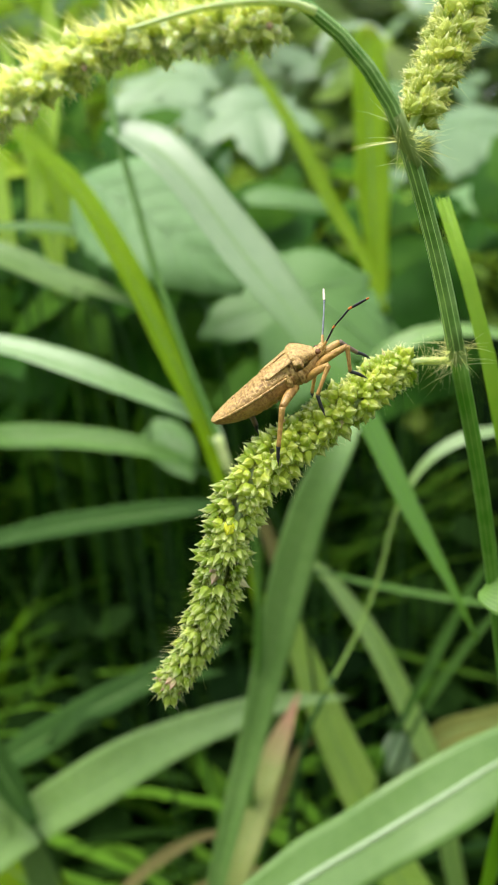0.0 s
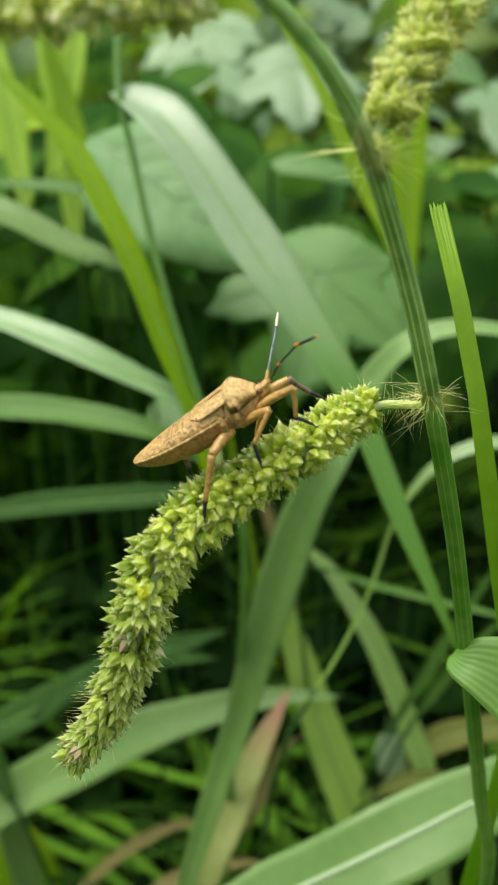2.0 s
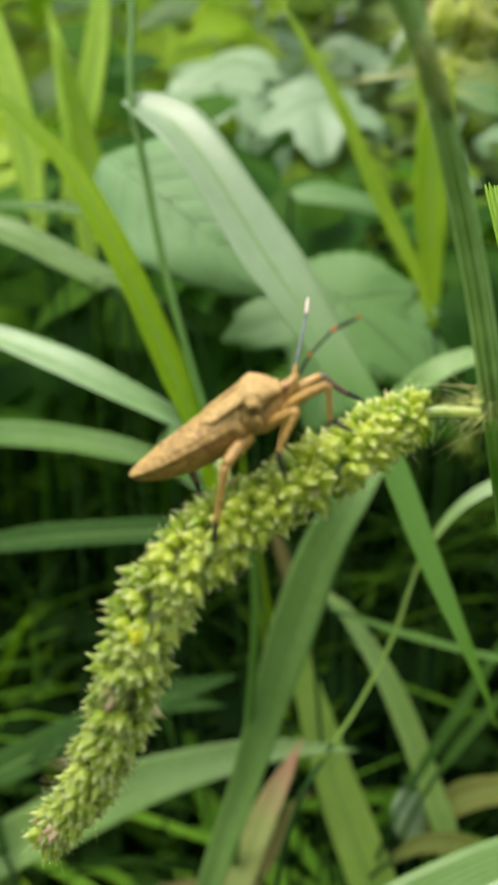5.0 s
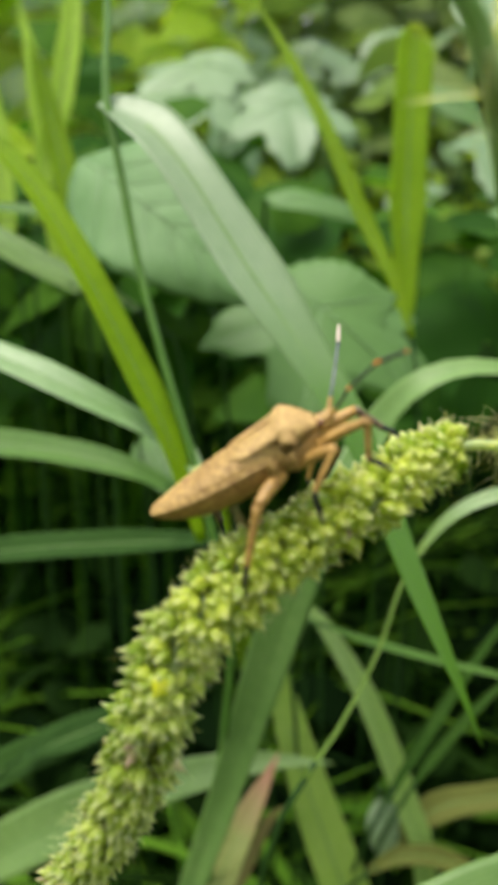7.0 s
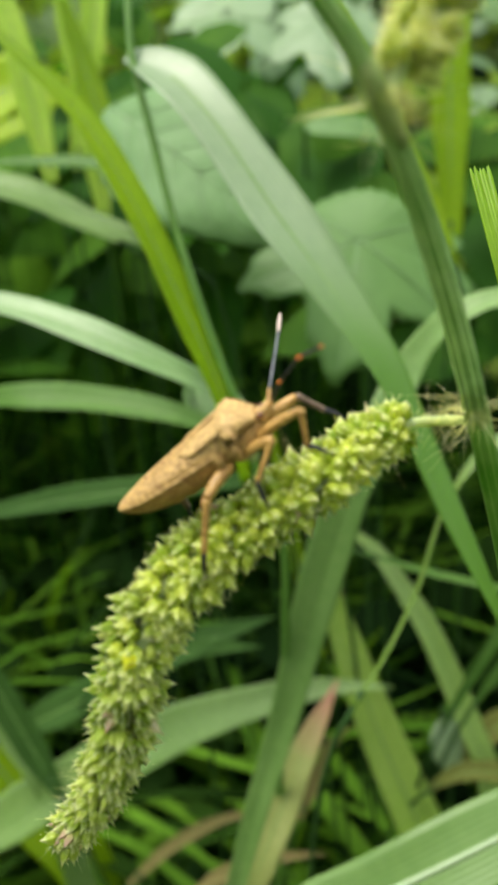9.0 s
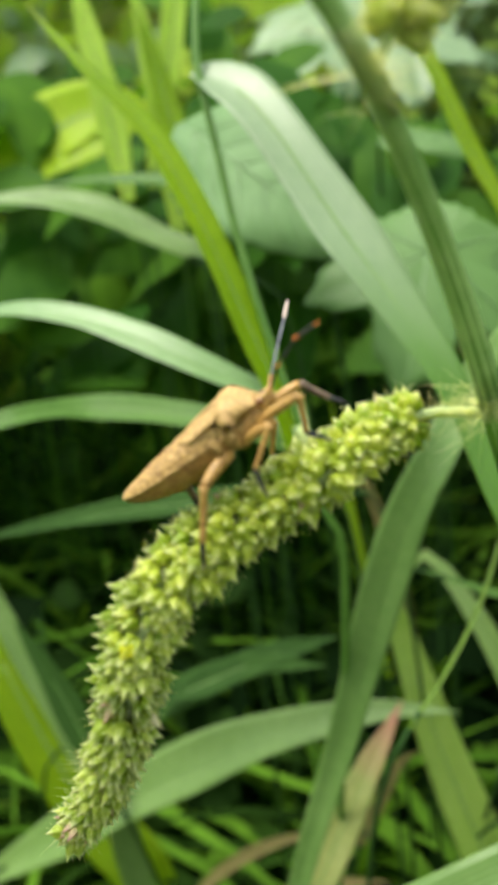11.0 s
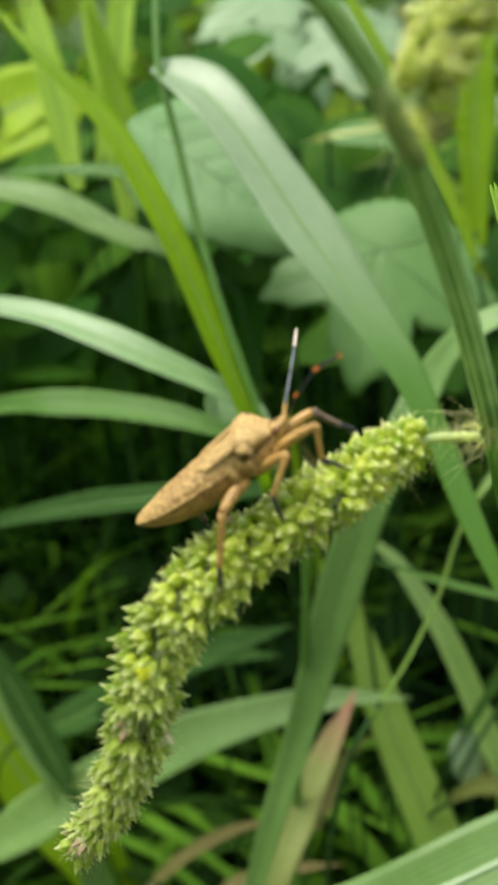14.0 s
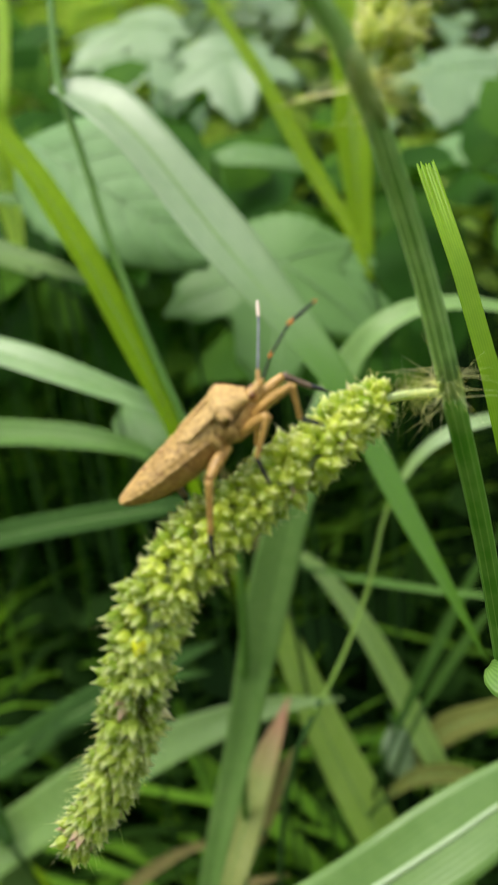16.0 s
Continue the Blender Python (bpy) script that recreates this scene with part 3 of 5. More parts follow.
GRAIN_WHITE = [spikelet_mesh("spikelet", k, "spikelet_white", f, p) for k, f, p in ((11, 1.1, 2.2), (12, 1.0, 2.3), (13, 1.2, 2.1))]
GRAIN_ROUND = [spikelet_mesh("spikelet", k, "spikelet_olive", f, p) for k, f, p in ((14, 1.3, 2.2), (15, 1.15, 2.3), (16, 1.35, 2.1))]
GRAIN_PINK = [spikelet_mesh("spikelet", 8, "spikelet_pink", 0.95, 2.3)]
GRAIN_YELLOW = [spikelet_mesh("spikelet", 9, "spikelet_yellow", 1.5, 2.0)]
GRAIN_STRAW = [spikelet_mesh("spikelet", 10, "spikelet_straw", 0.8, 2.5)]


def join_grains(parent, chosen):
    """The grains on the far side as one mesh, with their own materials."""
    verts, faces, coords, kinds, mats = [], [], [], [], []
    for place, way, m, mesh in chosen:
        o = len(verts)
        verts += [tuple(m @ v.co) for v in mesh.vertices]
        faces += [tuple(o + i for i in f.vertices) for f in mesh.polygons]
        for d in mesh.uv_layers[0].data:
            coords.extend((d.uv[0], d.uv[1]))
        if mesh.materials[0] not in mats:
            mats.append(mesh.materials[0])
        kinds += [mats.index(mesh.materials[0])] * len(mesh.polygons)
    me = bpy.data.meshes.new("spikelets_behind")
    me.from_pydata(verts, [], faces)
    me.uv_layers.new(name="UVMap").data.foreach_set("uv", coords)
    for m in mats:
        me.materials.append(m)
    me.polygons.foreach_set("material_index", kinds)
    me.polygons.foreach_set("use_smooth", [True] * len(faces))
    rest = new("spikelets_behind", me)
    rest.parent = parent
    tagged(rest, kind="stuff")


def raceme(parent, label, points, bare, clusters, per, seed, core, spread, fan, pools, hair=1.0, size=1.0, crest=0.0, yellow=None):
    """A seed branch: a thin axis set with short twigs, each ending in a rosette of pointed grains. bare: the share of the axis with no
    grain; core: how far off the axis the rosettes sit, from start to end; spread: how far the twigs stand off, fan: the rosettes' opening,
    in degrees; pools: kinds of grain for the first and the second half."""
    rng = random.Random(seed)
    n = 120
    spots, ways, length = glide(points, n)
    radii = [0.00042 + (0.0010 * (1 - 0.7 * k / n) if k / n > bare + 0.03 else 0) for k in range(n)]
    axis = part("raceme", tube(bmesh.new(), spots, ways, radii, 8, 0.1, 4), "rachis", parent, label)
    side = Vector((0, 0, 1))
    turns = []
    for w in ways:
        side = (side - w * side.dot(w)).normalized()
        turns.append((side.copy(), w.cross(side)))
    hairs, placed = [], []
    for c in range(clusters):
        u = min(max((c + 0.5 + rng.uniform(-0.4, 0.4)) / clusters, 0.0), 0.995)
        i = int((bare + (1 - bare) * u) * (n - 1))
        s, t = turns[i]
        a = c * 2.39996 + rng.uniform(-0.3, 0.3)
        out = s * math.cos(a) + t * math.sin(a)
        tilt = radians(spread[0] + (spread[1] - spread[0]) * u + rng.uniform(-12, 12))
        twig = (out * math.sin(tilt) + ways[i] * math.cos(tilt)).normalized()
        centre = spots[i] + out * float(np.interp(u, np.linspace(0, 1, len(core)), core)) * rng.uniform(0.75, 1.2)
        p = twig.orthogonal().normalized()
        q = twig.cross(p)
        b0 = rng.uniform(0, 6.28)
        count = max(3, per + rng.choice((-2, -1, 0, 0, 1)))
        for g in range(count):
            b = b0 + 2 * math.pi * g / max(1, count - 1)
            off = 0.12 if g == 0 else radians(fan[0] + (fan[1] - fan[0]) * u) * rng.uniform(0.7, 1.2)
            way = (twig * math.cos(off) + (p * math.cos(b) + q * math.sin(b)) * math.sin(off)).normalized()
            place = centre + way * rng.uniform(0.0001, 0.0006)
            roll = rng.uniform(0, 6.28)
            x = way.orthogonal().normalized()
            y = way.cross(x)
            x, y = x * math.cos(roll) + y * math.sin(roll), y * math.cos(roll) - x * math.sin(roll)
            scale = size * rng.uniform(0.74, 1.14) * (1 - 0.15 * max(0, (u - 0.7) / 0.3))
            m = Matrix.Translation(place) @ Matrix((x, y, way)).transposed().to_4x4() @ Matrix.Diagonal((scale, scale, scale, 1))
            luck = rng.random()
            pool = pools[0] if u < 0.35 + 0.3 * rng.random() else pools[1]
            if luck > (0.93 if u > 0.85 and yellow is not None else 0.988):
                pool = GRAIN_PINK
            elif luck < 0.015:
                pool = GRAIN_STRAW
            placed.append((place, way, m, rng.choice(pool)))
            for _ in range(int(6 * hair)):
                b = rng.uniform(0, 6.28)
                root = place + way * scale * rng.uniform(0.0004, 0.0019) + (x * math.cos(b) + y * math.sin(b)) * 0.00052 * scale
                tip_way = (way * 1.1 + (x * math.cos(b) + y * math.sin(b)) * rng.uniform(0.6, 1.3)).normalized()
                hairs.append((root, tip_way, rng.uniform(0.0003, 0.0009), 0.000022))
            if rng.random() < 0.1 * hair:
                hairs.append((place, (out + ways[i] * rng.uniform(-0.3, 0.9)).normalized(), rng.uniform(0.0026, 0.0040), 0.000018))
            # long bristles along the upper side
            if crest and out.z > 0.1:
                for _ in range(int(crest)):
                    d = (out + ways[i] * rng.uniform(0.1, 1.0) + Vector((0, rng.gauss(0, 0.3), 0.2))).normalized()
                    hairs.append((place + way * 0.001, d, rng.uniform(0.0018, 0.0042), 0.00004))
    best = None
    if yellow is not None:
        # one grain stands off sideways at the very tip, and a comb of long hairs before it
        z = Vector((-0.92, -0.1, 0.25)).normalized()
        x = z.orthogonal().normalized()
        m = Matrix((x, z.cross(x), z)).transposed().to_4x4()
        placed.append((spots[-4] + Vector((0, -0.004, 0)), z, Matrix.Translation(spots[-4]) @ m, GRAIN_PINK[0]))
        best = min(placed, key=lambda g: (g[0] - Vector(yellow)).length)
        for _ in range(16):
            i = rng.randint(96, 114)
            hairs.append((spots[i] + Vector((-0.0008, rng.uniform(-0.0012, 0.001), 0)), Vector((-1, rng.gauss(0, 0.25), 0.2 + rng.gauss(0, 0.08))).normalized(), rng.uniform(0.0028, 0.0046), 0.000022))
    placed.sort(key=lambda g: min((g[0] - k).y for k in spots[::6] if (g[0] - k).length < 0.006) if g is not best else -1)
    for place, way, m, mesh in placed[:300]:
        ob = new("spikelet", GRAIN_YELLOW[0] if best is not None and place == best[0] else mesh)
        ob.parent = axis
        ob.matrix_basis = m
    join_grains(axis, placed[300:])
    tagged(part("bristles", bristles(hairs), "bristle", axis), kind="stuff")
    return axis


def node_tuft(places, spot, way, count, seed, length, bias=None):
    rng = random.Random(seed)
    for _ in range(count):
        d = Vector((rng.gauss(0, 1), rng.gauss(0, 1), rng.gauss(0, 0.6)))
        if bias is not None:
            d += Vector(bias) * rng.uniform(0, 2.2)
        d.normalize()
        places.append((spot + d * 0.0009 + way * rng.gauss(0, 0.0011), d, length * rng.uniform(0.15, 1.0), 0.000022))


def make_barnyard_grass():
    plant = tagged(new("barnyard_grass"), "green barnyard grass with drooping bristly seed heads", "grass plant")
    line = [(0.053, 0.235, -0.01), (0.051, 0.205, 0.20), (0.047, 0.175, 0.36), (0.0411, 0.1283, 0.4387), (0.0364, 0.1200, 0.4641), (0.0308, 0.1109, 0.4906), (0.0257, 0.1037, 0.5144), (0.0209, 0.0976, 0.5325), (0.0177, 0.0927, 0.5430), (0.0146, 0.0883, 0.5515), (0.0116, 0.0839, 0.5584), (0.0096, 0.0818, 0.5620), (0.0067, 0.0803, 0.5658), (0.0036, 0.0790, 0.5687), (0.0007, 0.0783, 0.5707), (-0.0024, 0.0779, 0.5722), (-0.0059, 0.0778, 0.5736), (-0.0104, 0.0777, 0.5749)]
    spots, ways, _ = glide(line, 150)
    radii = [(0.00120 - 0.00016 * k / 149) * min(1.0, 0.5 + (149 - k) / 26) for k in range(150)]
    low = min(range(150), key=lambda k: (spots[k] - Vector((0.0209, 0.0976, 0.5327))).length)
    part("stem", tube(bmesh.new(), spots[: low + 1], ways[: low + 1], radii[: low + 1], 28, 0.02, 9), "stalk_low", plant, "smooth green lower stem")
    part("stem", tube(bmesh.new(), spots[low:], ways[low:], radii[low:], 28, 0.05, 9), "stalk", plant, "ridged green stem with pale stripes")
    s, w, _ = glide([(0.0021, 0.0772, 0.5695), (0.0001, 0.0768, 0.5702), (-0.0026, 0.0748, 0.5701), (-0.0062, 0.0737, 0.5698), (-0.0096, 0.0730, 0.5692), (-0.0125, 0.0723, 0.5684), (-0.0146, 0.0722, 0.5679)], 30)
    part("branch_stalk", tube(bmesh.new(), s, w, [0.00044 - 0.000008 * k for k in range(30)], 10, 0.06, 5), "rachis", plant, "thin pale green stalk of the upper branch")
    tuft = []
    for spot, seed, count, bias in (((0.0209, 0.0976, 0.5327), 3, 90, (-0.25, 0, 0)), ((0.0120, 0.0839, 0.5582), 4, 70, (0.3, 0, 0))):
        near = min(range(150), key=lambda k: (spots[k] - Vector(spot)).length)
        w = ways[near]
        c = [spots[near] + w * d for d in (-0.0032, -0.0014, 0, 0.0014, 0.0032)]
        r = radii[near]
        part("stem_node", tube(bmesh.new(), c, [w] * 5, [r * 0.94, r * 1.01, r * 1.05, r * 1.01, r * 0.94], 28, 0.05, 9), "node_green", plant, "yellowish fibrous node")
        node_tuft(tuft, spots[near], w, count, seed, 0.0060, bias)
    # a few long straight hairs at the upper node
    up = Vector((0.0113, 0.0839, 0.5584))
    for d in ((-1, -0.1, 0.03), (-1, 0.05, -0.02), (-1, 0.1, 0.0), (-1, -0.2, -0.05)):
        tuft.append((up, Vector(d).normalized(), 0.0062, 0.000035))
    # and along the stalk of the drooping branch
    a, b = Vector((0.0205, 0.0976, 0.5330)), Vector((0.0154, 0.0963, 0.5332))
    rng = random.Random(8)
    for _ in range(70):
        d = Vector((rng.gauss(0, 0.5), rng.gauss(0, 0.7), rng.gauss(0, 1))).normalized()
        tuft.append((a.lerp(b, rng.random()), d, rng.uniform(0.001, 0.0045), 0.00002))
    tagged(part("node_bristles", bristles(tuft), "bristle", plant), kind="stuff")
    # the leaf that wraps the stem lower down
    leaf_line = [(0.0277, 0.1087, 0.4961), (0.0285, 0.1062, 0.4967), (0.0307, 0.1049, 0.4966), (0.0342, 0.1046, 0.4951), (0.0409, 0.1065, 0.4905), (0.0537, 0.1101, 0.4794)]
    s, w, _ = glide(leaf_line, 40)
    part("leaf", ribbon(s, w, 0.0070, "cupped", (-0.2, -0.75, 0.65), 0.15, 0, seed=21), "leaf_clasp", plant, "green leaf wrapping the stem")
    raceme(plant, "drooping green seed branch crowded with pointed grains",
           [(0.0209, 0.0976, 0.5327), (0.0178, 0.0975, 0.5329), (0.0151, 0.0963, 0.5331), (0.0118, 0.0958, 0.5321), (0.0075, 0.0936, 0.5295), (0.0026, 0.0924, 0.5267), (-0.0021, 0.0907, 0.5240), (-0.0060, 0.0890, 0.5208), (-0.0084, 0.0879, 0.5165), (-0.0099, 0.0874, 0.5118), (-0.0114, 0.0878, 0.5067), (-0.0131, 0.0881, 0.5021), (-0.0158, 0.0891, 0.4971), (-0.0184, 0.0895, 0.4937)],
           0.118, 186, 7, 11, (0.0008, 0.0013, 0.0015, 0.0013, 0.0011, 0.0004), (72, 36), (52, 28), (GRAIN, GRAIN_PALE), hair=0.7, size=0.94, yellow=(-0.0090, 0.0835, 0.5165))
    raceme(plant, "arching green seed branch with white bristles",
           [(0.0010, 0.0785, 0.5704), (-0.0010, 0.0771, 0.5691), (-0.0041, 0.0767, 0.5684), (-0.0083, 0.0758, 0.5681), (-0.0124, 0.0758, 0.5679), (-0.0165, 0.0757, 0.5675), (-0.0216, 0.0746, 0.5651), (-0.0267, 0.0733, 0.5622), (-0.0315, 0.0722, 0.5579), (-0.0354, 0.0708, 0.5525)],
           0.06, 62, 6, 12, (0.0004, 0.0006, 0.0006), (66, 50), (48, 40), (GRAIN_WHITE + GRAIN_WHITE + GRAIN_ROUND, GRAIN_WHITE), hair=4.0, size=0.86, crest=4)
    raceme(plant, "upright green seed branch above the node",
           [(0.0119, 0.0840, 0.5586), (0.0131, 0.0856, 0.5609), (0.0152, 0.0877, 0.5646), (0.0178, 0.0899, 0.5693), (0.0207, 0.0924, 0.5746), (0.0238, 0.0950, 0.5806), (0.0260, 0.0976, 0.5862)],
           0.08, 72, 6, 13, (0.0007, 0.0012, 0.0012), (66, 56), (50, 44), (GRAIN_ROUND, GRAIN_ROUND + GRAIN_PALE), hair=5.0, size=0.88)


make_barnyard_grass()


